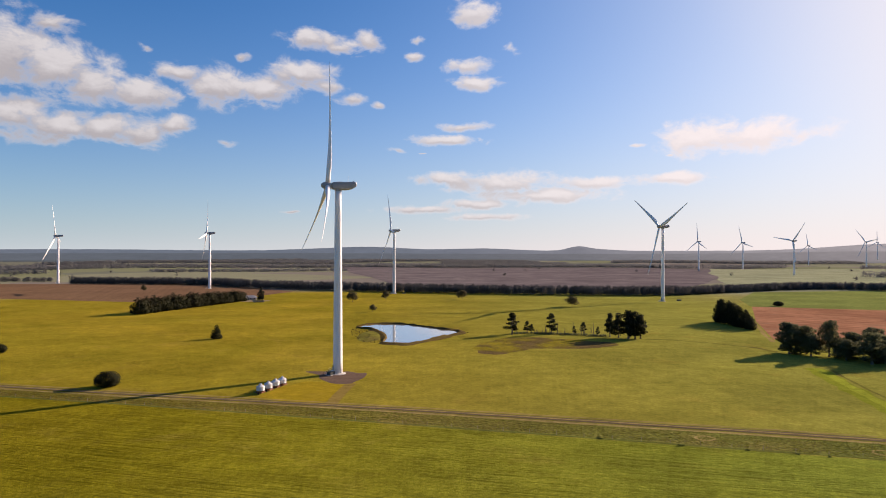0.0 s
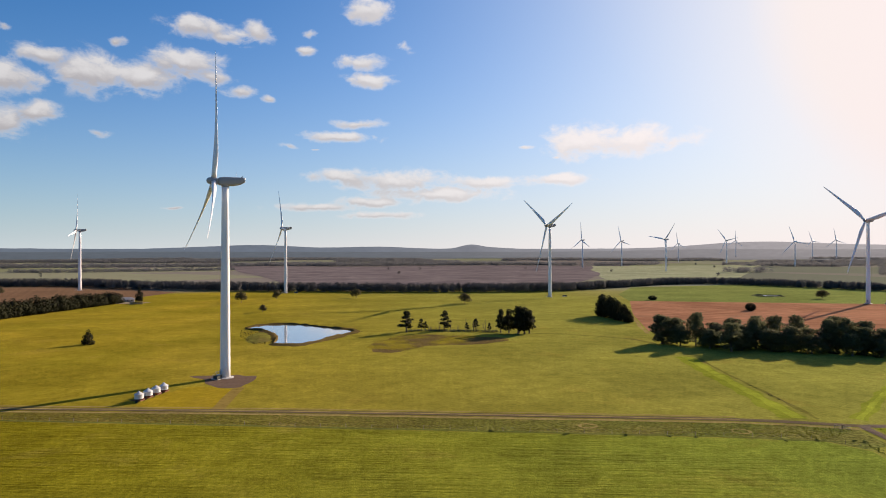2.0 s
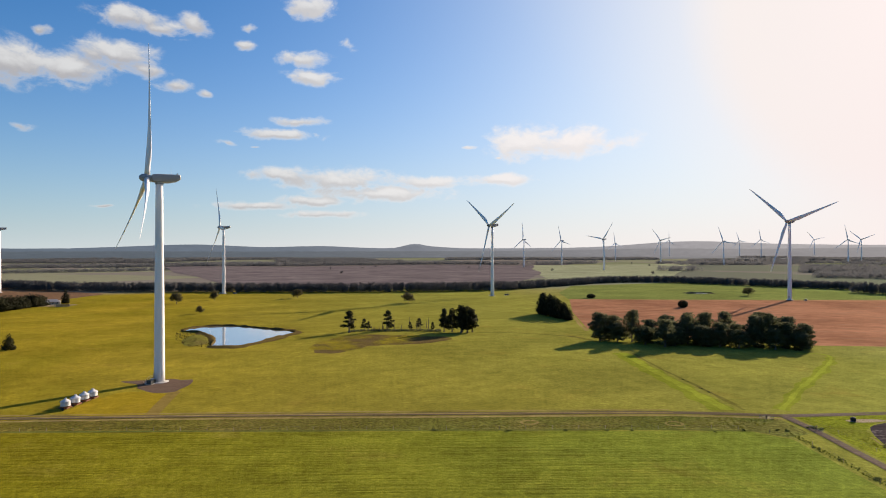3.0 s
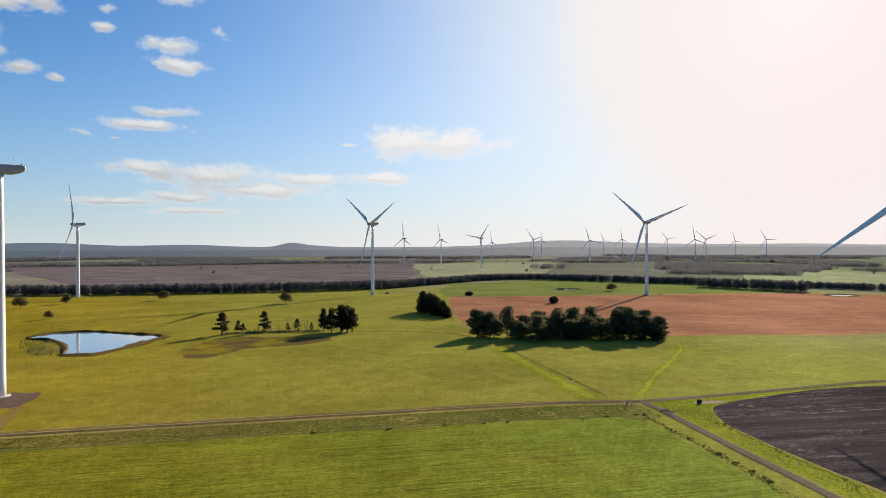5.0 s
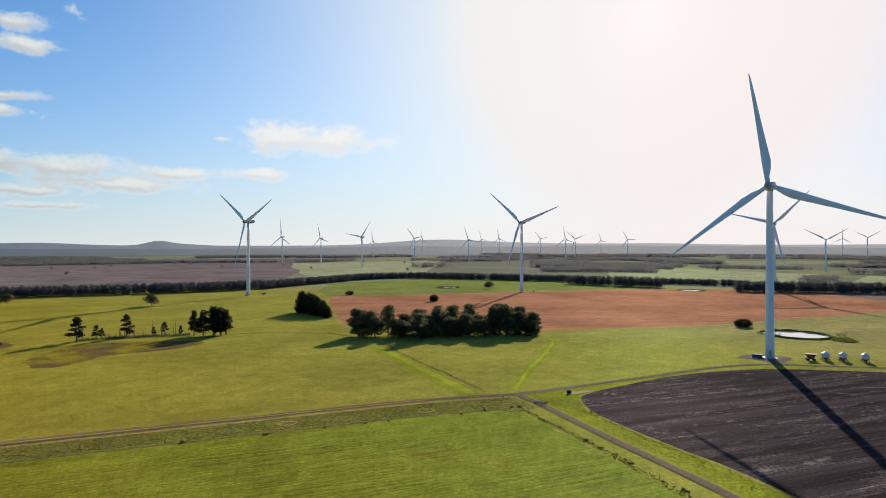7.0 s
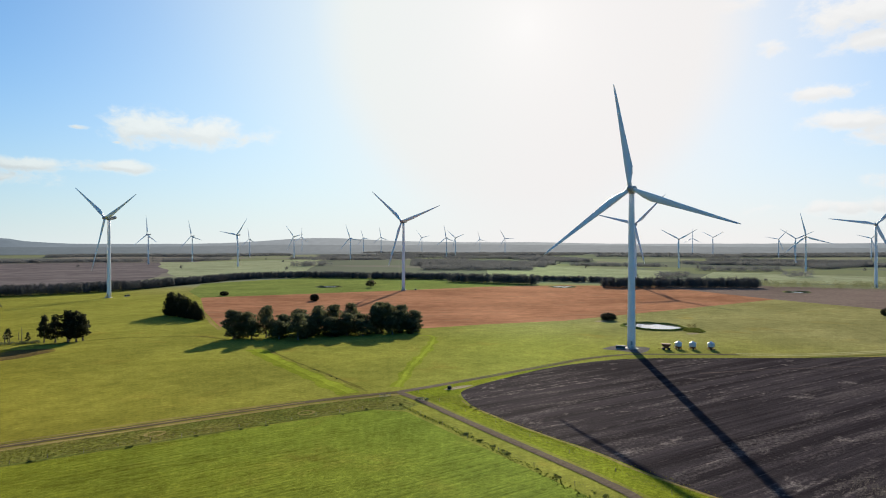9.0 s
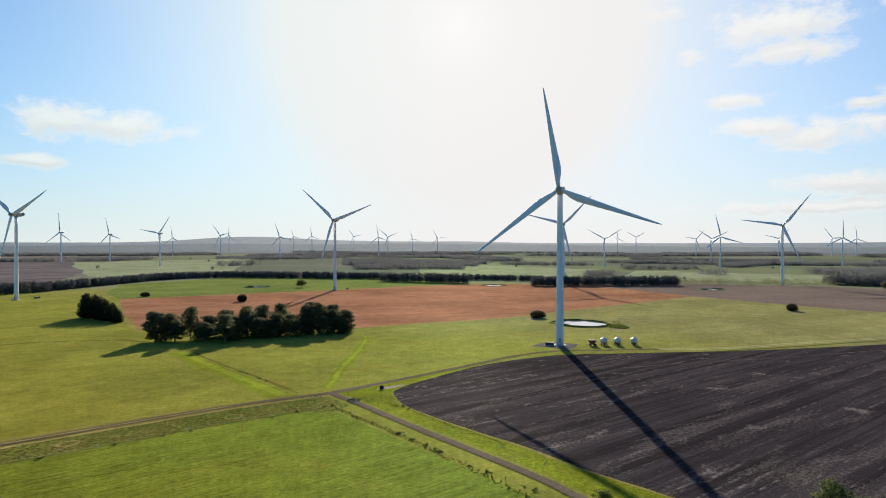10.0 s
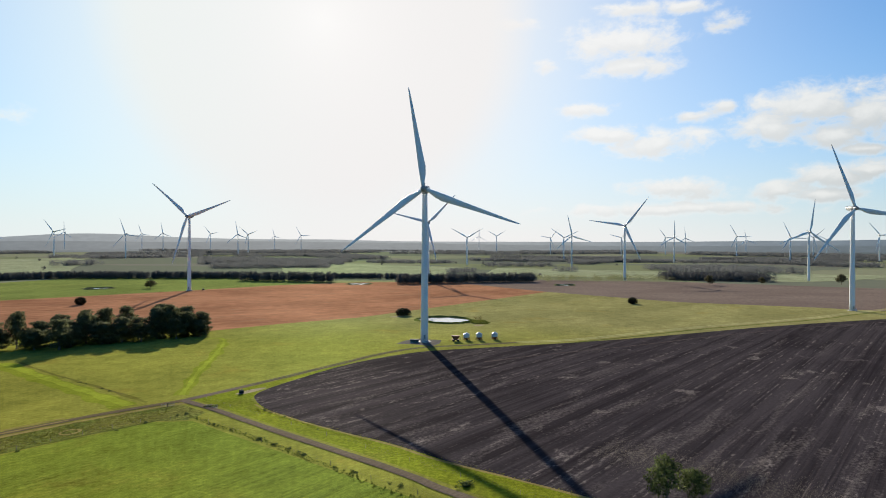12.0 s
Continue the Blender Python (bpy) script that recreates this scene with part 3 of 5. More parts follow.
def rod(bm, a, b, r0, r1=None, n=6):
    a, b = Vector(a), Vector(b)
    r1 = r0 if r1 is None else r1
    q = (b - a).to_track_quat("Z", "Y")
    loops = []
    for p, r in ((a, r0), (b, r1)):
        loops.append([bm.verts.new(p + q @ Vector((r * math.cos(2 * math.pi * i / n), r * math.sin(2 * math.pi * i / n), 0))) for i in range(n)])
    for i in range(n):
        bm.faces.new((loops[0][i], loops[0][(i + 1) % n], loops[1][(i + 1) % n], loops[1][i]))
    bm.faces.new(loops[0][::-1])
    bm.faces.new(loops[1])
    return bm


def curve_through(pts, closed=False, steps=5):
    """Catmull-Rom points through the corners of a plan."""
    n, out = len(pts), []
    span = range(n if closed else n - 1)
    for i in span:
        q = [pts[(i + j) % n] if closed else pts[min(max(i + j, 0), n - 1)] for j in (-1, 0, 1, 2)]
        q = [Vector((*p[:2], 0)) for p in q]
        for s in range(steps):
            t = s / steps
            out.append(0.5 * (2 * q[1] + (q[2] - q[0]) * t + (2 * q[0] - 5 * q[1] + 4 * q[2] - q[3]) * t * t + (3 * q[1] - q[0] - 3 * q[2] + q[3]) * t ** 3))
    if not closed:
        out.append(Vector((*pts[-1][:2], 0)))
    return out


def ease(a, b, v):
    t = min(max((v - a) / (b - a), 0.0), 1.0)
    return t * t * (3 - 2 * t)


def land(x, y):
    """Height of the ground: level near by, a shallow valley to the east, rolling far off."""
    d = math.hypot(x, y)
    az = math.degrees(math.atan2(-x, y))
    east = ease(-52, -66, az) if az < 0 and az > -150 else 0.0
    dip = -8.0 * east * ease(900, 1300, d) * (1 - ease(2200, 3000, d))
    roll = ease(1100, 2200, d) * 7.0 * (noise.noise(Vector((x * 0.0016, y * 0.0016, 0.3))))
    rise = 16.0 * ease(2600, 4800, d)
    return dip + roll + rise


# ---- the ground ----
def build_ground():
    radii = [0, 40, 90, 150, 220, 300, 400, 520, 660, 820] + [1000 + 110 * i for i in range(36)]
    n = 160
    bm = bmesh.new()
    centre = bm.verts.new((0, 0, 0))
    last = None
    for r in radii[1:]:
        ring = []
        for i in range(n):
            a = 2 * math.pi * i / n
            x, y = r * math.cos(a), r * math.sin(a)
            ring.append(bm.verts.new((x, y, land(x, y))))
        for i in range(n):
            j = (i + 1) % n
            if last is None:
                bm.faces.new((centre, ring[i], ring[j]))
            else:
                bm.faces.new((last[i], ring[i], ring[j], last[j]))
        last = ring
    ob = finish("ground", bm, PASTURE, None, True)
    tagged(ob, "olive green grazed pasture reaching the horizon", "ground", kind="structure")


def sheet(name, pts, z, mat, label, category="field", smooth=True, wobble=0.5, steps=5):
    """A flat field, pond or pad laid on the ground, with a slightly uneven outline."""
    line = curve_through(pts, True, steps) if smooth else [Vector((*p, 0)) for p in pts]
    bm = bmesh.new()
    verts = []
    for p in line:
        j = noise.noise_vector(Vector((p.x * 0.07, p.y * 0.07, z * 10))) * wobble
        verts.append(bm.verts.new((p.x + j.x, p.y + j.y, z)))
    f = bm.faces.new(verts)
    if f.normal.z < 0:
        f.normal_flip()
    f.normal_update()
    if f.normal.z < 0:
        f.normal_flip()
    bmesh.ops.triangulate(bm, faces=[f])
    return tagged(finish(name, bm, mat), label, category, kind="structure")


def ribbon(name, pts, width, z, mat, label, category="road", steps=6, wobble=0.25, crown=0.0):
    """A strip along a line of the plan: road, track or mown strip."""
    line = curve_through(pts, False, steps)
    bm = bmesh.new()
    last = None
    for i, p in enumerate(line):
        d = (line[min(i + 1, len(line) - 1)] - line[max(i - 1, 0)]).normalized()
        s = Vector((-d.y, d.x, 0))
        row = []
        for u in (-1, -0.5, 0, 0.5, 1):
            j = noise.noise(Vector((p.x * 0.1, p.y * 0.1, u * 3 + z))) * wobble if abs(u) == 1 else 0
            q = p + s * (u * width / 2 + j)
            row.append(bm.verts.new((q.x, q.y, land(q.x, q.y) + z + crown * (1 - u * u))))
        if last:
            for a in range(4):
                bm.faces.new((last[a + 1], last[a], row[a], row[a + 1]))
        last = row
    bmesh.ops.recalc_face_normals(bm, faces=bm.faces)
    return tagged(finish(name, bm, mat, None, True), label, category, kind="structure")


def drape(name, corners, z, mat, label, n=16, category="field"):
    """A four-cornered field far off, following the ground."""
    a, b, c, d = [Vector((*p, 0)) for p in corners]
    bm = bmesh.new()
    grid = []
    for i in range(n + 1):
        u = i / n
        row = []
        for j in range(n + 1):
            v = j / n
            p = (a * (1 - u) + b * u) * (1 - v) + (d * (1 - u) + c * u) * v
            k = noise.noise_vector(Vector((p.x * 0.004, p.y * 0.004, z))) * 18
            row.append(bm.verts.new((p.x + k.x, p.y + k.y, land(p.x + k.x, p.y + k.y) + z)))
        grid.append(row)
    for i in range(n):
        for j in range(n):
            bm.faces.new((grid[i][j], grid[i + 1][j], grid[i + 1][j + 1], grid[i][j + 1]))
    bmesh.ops.recalc_face_normals(bm, faces=bm.faces)
    return tagged(finish(name, bm, mat, None, True), label, category, kind="structure")


build_ground()
MAIN_ROAD = [(-900, 423), (-420, 310), (-179, 251.5), (-102, 234), (-37, 220), (22, 206), (73, 193.5), (127, 179.6), (159, 166.6)]
EAST_ROAD = [(159, 166.6), (187, 161.5), (213, 157.5), (240, 153.5), (266, 149.5), (290, 140), (309, 119.5), (328, 99)]
GRASS_TRACK = [(328, 99), (349, 74.5), (377, 53), (407, 32.6), (437.5, 10), (468, -14.7), (499, -41.6), (537, -71.5), (581, -99.5), (680, -170)]
SIDE_ROAD = [(159, 166.6), (155, 150), (149, 131), (144, 115), (137, 91), (129, 65), (122.8, 48.8), (108, -10), (80, -120)]
sheet("crop_field", [(-900, 408), (-420, 295), (-166, 232.8), (-102, 217.7), (0, 191.9), (60, 176.4), (115, 161.8), (136, 155), (142, 145), (133, 114), (126, 88), (119, 62), (104, 0), (76, -120), (-300, -260), (-1100, 60)],
      0.03, CROP, "bright green drilled grass field in faint rows", smooth=False)
sheet("road_verge", [(-900, 420), (-420, 307), (-179, 249), (-102, 231), (-37, 218), (22, 203.5), (73, 191), (127, 175.5), (155, 164), (151, 148), (142, 147), (136, 156.5), (115, 163.2), (60, 178), (0, 193.4), (-102, 219), (-166, 234), (-420, 297), (-900, 410)],
      0.05, ROUGH, "rough uncut grass verge beside the farm road", "verge", smooth=False)
sheet("east_verge", [(161, 164), (187, 159), (213, 155), (240, 151.5), (242, 150.5), (203, 152.5), (180, 152), (169, 146), (161, 130), (153, 100), (148, 78), (143, 60), (134, 20), (118, -40), (110, -10), (125.5, 48), (132, 65), (140, 91), (147, 115), (152, 131), (158, 150)],
      0.035, LANE_GRASS, "bright long grass between the road and the ploughed field", "verge", smooth=False)
sheet("ploughed_field", [(171, 146), (181, 151), (203, 152), (242, 149), (268, 140), (284, 130.5), (303, 111), (316, 97), (366, 46), (461, -33), (545, -115), (620, -200), (600, -340), (420, -400), (200, -330), (100, -150), (118, -40), (133, 24), (141.5, 61), (147, 78), (151.5, 99), (159.5, 128)],
      0.06, PLOUGHED, "dark brown freshly ploughed field with tillage lines", steps=3)
sheet("rust_stubble_field", [(207, 389), (249, 494), (313, 629), (404, 594), (540, 545), (654, 513), (750, 452), (810, 350), (691, 173), (507, 212), (393, 237), (340, 266), (296, 283), (255, 325)],
      0.05, STUBBLE, "rusty orange field of dried stubble", smooth=False)
sheet("fallow_field", [(810, 350), (897, 311), (960, 47), (925, -194), (700, -240), (606, -130), (619, -83), (622, 31), (691, 173)],
      0.045, FALLOW, "grey-brown fallow field", smooth=False)
sheet("lush_field", [(313, 631), (404, 597), (540, 548), (654, 516), (736, 492), (770, 677), (665, 905), (430, 860), (346, 725)],
      0.04, LUSH, "fresh green field behind the stubble", smooth=False)
sheet("brown_field", [(-1300, 1010), (-768, 1076), (-646, 1078), (-405, 1095), (-266, 930), (-210, 875), (-240, 740), (-270, 690), (-347, 684), (-522, 731), (-900, 850), (-1250, 900)],
      0.04, BROWN, "brown fallow field beyond the windbreak", smooth=False)
sheet("thistle_patch", [(18, 350), (24, 374), (40, 392), (62, 396), (90, 384), (106, 366), (88, 353), (60, 352), (44, 342), (28, 329)], 0.04, THISTLE, "rough brownish thistle patch in the pasture", "grass", wobble=6.0, steps=9)
ribbon("dry_weed_strip", [(180, 288), (172.5, 262), (165.2, 231), (159, 203), (152, 176)], 1.4, 0.045, DRY_GRASS, "brownish dead weeds along an old fence line", "grass", wobble=1.2)
ribbon("mown_edge", [(173.9, 292), (166.5, 262), (158, 229), (151.5, 203), (145.5, 178)], 8.5, 0.04, MOWN_EDGE, "lighter grass beside the mown strip", "grass", wobble=2.5)
ribbon("mown_strip", [(175.4, 292), (168, 262), (159.5, 229), (153, 203), (147, 178)], 4.0, 0.05, MOWN, "bright green mown strip along the fence line", "grass", wobble=1.3)
ribbon("dry_weed_strip", [(100, 391), (120, 391), (137, 389), (158, 376), (177, 357), (183, 340)], 3.0, 0.045, DRY_GRASS, "brownish dead weeds across the pasture", "grass", wobble=2.0)
ribbon("mown_edge", [(164.5, 173), (180, 185), (196.3, 197.5), (216, 211), (236, 225), (256, 240), (269, 251.5)], 5.0, 0.04, MOWN_EDGE, "lighter grass beside the wheel track", "grass", wobble=2.0)
ribbon("wheel_track", [(164.5, 173), (180, 185), (196.3, 197.5), (216, 211), (236, 225), (256, 240), (269, 251.5), (272, 260), (262, 266)], 1.8, 0.055, MOWN, "bright green wheel track across the pasture", "grass", wobble=0.8)
sheet("yellowed_pad", [(-69, 232), (-57, 226), (-43, 223), (-40, 235), (-41, 254), (-50, 261), (-58, 262), (-65, 250)], 0.05, YELLOW, "yellowed seeded ground beside the turbine hardstand", "grass", smooth=False, wobble=1.5)
ribbon("hardstand_track", [(-38, 258), (-39.4, 238), (-40, 221)], 4.5, 0.07, WORN, "worn earth track to the turbine hardstand", "track")
sheet("hardstand_west", [(-62, 282), (-57, 284), (-50, 282.5), (-44, 284), (-38, 280), (-33, 279), (-34.5, 270), (-38, 262), (-40, 256), (-46, 257), (-50, 263), (-54, 268), (-57, 276)], 0.08, DARK_GRAVEL, "brown gravel hardstand round the turbine foot", "hardstand", wobble=2.8)
sheet("hardstand_east", [(297, 158), (308, 158.5), (317, 154), (318.5, 139), (308, 136), (297, 136), (299, 147)], 0.08, GREY_GRAVEL, "grey gravel hardstand round the turbine foot", "hardstand", smooth=False, wobble=1.8)
ribbon("main_road", MAIN_ROAD, 3.5, 0.09, EARTH_ROAD, "brown gravel farm road with wheel ruts", crown=0.06)
ribbon("east_road", EAST_ROAD, 3.4, 0.10, GRAVEL, "grey gravel access track curving past the turbines", crown=0.06)
ribbon("road_crown", MAIN_ROAD[:-1], 1.0, 0.17, STRAW_GRASS, "grassy crown between the wheel ruts of the farm road", "grass", wobble=0.4)
ribbon("verge_strip", [(p[0] - 0.9, p[1] - 3.6) for p in MAIN_ROAD], 1.7, 0.075, STRAW_GRASS, "dry trodden strip beside the farm road", "grass", wobble=0.7)
ribbon("verge_strip", [(p[0] + 0.9, p[1] + 3.5) for p in MAIN_ROAD[:-1]], 1.0, 0.075, STRAW_GRASS, "dry trodden strip beside the farm road", "grass", wobble=0.6)
for side in (-1.9, 1.9):
    ribbon("wheel_rut", [(x + 0.8 * side, y + 0.6 * side) for x, y in GRASS_TRACK], 1.9, 0.06, PALE_RUT, "pale wheel rut of a grassy field track", "track", wobble=0.4)
ribbon("rank_edge", [(x - 7, y - 4.5) for x, y in GRASS_TRACK[1:]], 2.2, 0.064, RANK, "rank grass along the ploughed field edge", "grass", wobble=1.0)
ribbon("road_crown", EAST_ROAD[1:], 0.7, 0.18, ROUGH, "grassy crown between the wheel ruts of the access track", "grass", wobble=0.4)
ribbon("fence_grass", [(-300, 267.3), (-166, 233.8), (-102, 218.8), (0, 193.0), (60, 177.3), (115, 162.7), (128.4, 157.9), (147.8, 152)], 1.3, 0.055, RANK, "dark rank grass along the crop field fence", "grass", wobble=0.7)
ribbon("side_road", SIDE_ROAD, 2.9, 0.11, GRAVEL, "pale brown gravel lane between two verges", crown=0.06)


ribbon("stubble_rim", [(201, 378), (212, 408), (226, 443), (243, 484)], 2.4, 0.07, STRAW_GRASS, "pale trodden strip along the stubble fence", "grass", wobble=1.2)
ribbon("field_rim", [(118.5, -40), (133.0, 24), (140.8, 61), (146.4, 78), (151, 99), (159, 128), (165, 141)], 0.9, 0.068, STRAW_GRASS, "pale dry grass rim of the ploughed field", "grass", wobble=0.5)
ribbon("tillage_line", [(268, 96), (292, 80), (322, 56), (356, 30), (393, 4), (470, -58), (540, -130)], 1.1, 0.074, PALE_SOIL, "pale straight tillage line along the headland", "soil", wobble=0.6)


def pond(name, pts, label, ring=7.0, spit=None, bank=None):
    """Earth bank round a sheet of still water; spit is an earth tongue standing in it."""
    c = sum((Vector((*p, 0)) for p in pts), Vector()) / len(pts)
    outer = [tuple((Vector((*p, 0)) + (Vector((*p, 0)) - c).normalized() * ring * (0.75 + 0.5 * (i % 3) / 2))[:2]) for i, p in enumerate(pts)]
    line_in, line_out = curve_through(pts, True, 9), curve_through(outer, True, 9)
    bm = bmesh.new()
    rows = []
    for a, b in zip(line_in, line_out):
        row = []
        for u, h in ((-0.10, 0.02), (0.06, 0.45), (0.20, 0.95), (0.38, 0.8), (0.7, 0.3), (1.0, -0.05)):
            p = a.lerp(b, u)
            j = noise.noise_vector(Vector((p.x * 0.15, p.y * 0.15, 0))) * (0.5 + 2.2 * abs(u))
            row.append(bm.verts.new((p.x + j.x, p.y + j.y, h * (0.9 + 0.9 * noise.noise(p * 0.13)) + 0.04)))
        rows.append(row)
    for last, row in zip(rows, rows[1:] + rows[:1]):
        for i in range(5):
            bm.faces.new((last[i], row[i], row[i + 1], last[i + 1]))
    bmesh.ops.recalc_face_normals(bm, faces=bm.faces)
    tagged(finish("pond_bank", bm, bank or EARTH, None, True), "low uneven bank round a farm dam", "bank", kind="structure")
    sheet(name, pts, 0.10, WATER, label, "water", wobble=0.4)
    if spit:
        x, y, rx, ry = spit
        bm = bmesh.new()
        rings = []
        for u, h in ((1.0, 0.02), (0.75, 0.35), (0.4, 0.6), (0.1, 0.65)):
            rings.append([bm.verts.new((x + rx * u * math.cos(t) * (1 + 0.3 * noise.noise(Vector((math.cos(t), math.sin(t), u)) * 1.7)), y + ry * u * math.sin(t), h * (1 + 1.1 * noise.noise(Vector((math.cos(t) * 3, math.sin(t) * 3, u * 4)))))) for t in (2 * math.pi * i / 26 for i in range(26))])
        for a, b in zip(rings, rings[1:]):
            for i in range(26):
                bm.faces.new((a[i], a[(i + 1) % 26], b[(i + 1) % 26], b[i]))
        bm.faces.new(rings[-1])
        tagged(finish("earth_spit", bm, DRY_GRASS, None, True), "brown earth tongue at the edge of the dam", "bank", kind="structure")


pond("farm_dam", [(-59.8, 448), (-56, 467), (-42.6, 472.5), (-28, 469), (-10.4, 450), (3.5, 435.5), (11.3, 422.7), (1, 407), (-6, 397), (-10, 384), (-18, 373), (-27, 371), (-36, 375), (-35.8, 396), (-40.6, 422), (-48.7, 438.8)], "still farm dam mirroring the sky", 7.0, (-47, 405, 9, 27))
pond("round_dam", [(397, 193.5), (406.5, 194), (413, 192.5), (420.8, 181), (420, 169.5), (415.6, 162.4), (407.9, 156.5), (397.7, 156.5), (390, 161.4), (386, 171.2), (388.5, 181.1), (392.3, 188.6)], "small bright dam mirroring the sky", 2.4, None, RANK)
for dx, dy, r in ((510, 668, 14), (717, 436, 15), (816, 181, 12)):
    pond("stock_pond", [(dx + r * 1.2 * math.cos(a), dy + r * math.sin(a)) for a in (0.3, 1.3, 2.2, 3.4, 4.4, 5.4)], "small far stock pond mirroring the sky", 3.0, None, ROUGH)


# far country: heath and paddocks with haze in their colours, glowing wooded plain
def band(name, near, far, az0, az1, z, mat, label):
    """A sweep of the far plain between two distances and two azimuths."""
    bm = bmesh.new()
    n, r = max(8, int(abs(az1 - az0) / 1.5)), 5
    grid = []
    for i in range(n + 1):
        az = az0 + (az1 - az0) * i / n
        row = []
        for j in range(r + 1):
            d = near + (far - near) * j / r + (far - near) * 0.5 * noise.noise(Vector((az * 0.13, near * 0.01 + (j == r) * 5.0, 1.7)))
            x, y = -d * math.sin(radians(az)), d * math.cos(radians(az))
            row.append(bm.verts.new((x, y, land(x, y) + z)))
        grid.append(row)
    for i in range(n):
        for j in range(r):
            bm.faces.new((grid[i][j], grid[i + 1][j], grid[i + 1][j + 1], grid[i][j + 1]))
    bmesh.ops.recalc_face_normals(bm, faces=bm.faces)
    ob = finish(name, bm, mat, None, True)
    return tagged(ob, label, "plain", kind="structure")


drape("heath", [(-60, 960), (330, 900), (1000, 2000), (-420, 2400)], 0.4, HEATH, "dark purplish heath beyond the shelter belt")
drape("far_heath", [(-420, 2420), (1000, 2020), (1500, 2900), (-600, 3000)], 0.4, MOOR, "brown far moorland dulled by painted haze")
drape("far_paddock", [(430, 960), (800, 1130), (1500, 2000), (900, 2100)], 0.5, PALE, "green far paddock paled by painted haze")
drape("far_paddock", [(900, 700), (900, 420), (1500, 600), (1500, 1200)], 0.5, PALE, "green far paddock paled by painted haze")
drape("far_paddock", [(1120, -120), (1080, 420), (1500, 500), (1500, -350)], 0.5, PALE, "green far paddock paled by painted haze")
band("hazy_wooded_plain", 3650, 4550, 70, -110, 0.8, WOODED, "dim wooded plain glowing with haze under the hills")


# ---- the horizon ----
def ridge(name, d, bumps, floor, mat, label, depth=250.0, rough=2.5):
    """A range of hills on the skyline; bumps are azimuth, width and height in degrees."""
    bm = bmesh.new()
    last = None
    n = 420
    for i in range(n + 1):
        az = 70 - 200 * i / n
        e = floor + sum(h * math.exp(-((az - a) / w) ** 2) for a, w, h in bumps)
        e += 0.02 * noise.noise(Vector((az * 0.9, d, 0))) + 0.012 * noise.noise(Vector((az * 4.0, d, 3)))
        top = EYE + d * math.tan(radians(e))
        x, y = -math.sin(radians(az)), math.cos(radians(az))
        foot = land(x * (d - depth), y * (d - depth)) - 3
        row = [bm.verts.new((x * (d - depth * (1 - u)), y * (d - depth * (1 - u)), foot + (top - foot) * v)) for u, v in ((0, 0), (0.35, 0.5), (0.75, 0.9), (1.0, 1.0))]
        if last:
            for k in range(3):
                bm.faces.new((last[k], row[k], row[k + 1], last[k + 1]))
        last = row
    bmesh.ops.recalc_face_normals(bm, faces=bm.faces)
    return tagged(finish(name, bm, mat, None, True), label, "hills", kind="structure")


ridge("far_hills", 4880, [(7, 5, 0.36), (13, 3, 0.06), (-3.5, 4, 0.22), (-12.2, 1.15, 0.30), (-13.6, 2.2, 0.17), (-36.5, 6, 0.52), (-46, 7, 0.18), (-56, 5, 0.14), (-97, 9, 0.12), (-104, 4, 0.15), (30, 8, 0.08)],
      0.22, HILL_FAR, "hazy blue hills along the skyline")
ridge("near_hills", 4500, [(18, 12, 0.05), (-34, 8, 0.20), (-50, 8, 0.22), (-62, 7, 0.12), (-85, 9, -0.10)], -0.04, HILL_NEAR, "dim wooded rises glowing with haze under the far hills")


# ---- wind turbines ----
WIND = 107.0  # the way the rotors face, as an azimuth
HUB = 84.0


def blade_mesh():
    """A tapered, twisted blade along +z from the hub's centre, its chord lying in the rotor's plane."""
    bm = bmesh.new()
    stations = ((1.6, 1.05, 1.0, 0), (4.0, 1.1, 0.95, 4), (8.0, 1.75, 0.55, 11), (12.0, 2.05, 0.36, 10), (20.0, 1.65, 0.27, 7), (30.0, 1.25, 0.22, 4), (40.0, 0.92, 0.19, 2), (48.0, 0.66, 0.17, 1), (53.5, 0.42, 0.16, 0), (55.6, 0.20, 0.15, 0), (56.0, 0.05, 0.15, 0))
    loops = []
    for z, half, thick, twist in stations:
        t = radians(twist + 4)
        ring = []
        for i in range(14):
            a = 2 * math.pi * i / 14
            u = half * math.cos(a)
            u += half * 0.45 * ease(3, 10, z) * (-1)  # the trailing edge reaches further back
            v = half * thick * math.sin(a) * (1.0 + 0.35 * math.cos(a) * ease(3, 10, z))
            bend = 5.0 * (z / 56.0) ** 1.4
            ring.append(bm.verts.new((u * math.cos(t) - v * math.sin(t), u * math.sin(t) + v * math.cos(t) + bend, z)))
        loops.append(ring)
    for a, b in zip(loops, loops[1:]):
        for i in range(14):
            bm.faces.new((a[i], a[(i + 1) % 14], b[(i + 1) % 14], b[i]))
    bm.faces.new(loops[0][::-1])
    bm.faces.new(loops[-1])
    bmesh.ops.recalc_face_normals(bm, faces=bm.faces)
    return bm


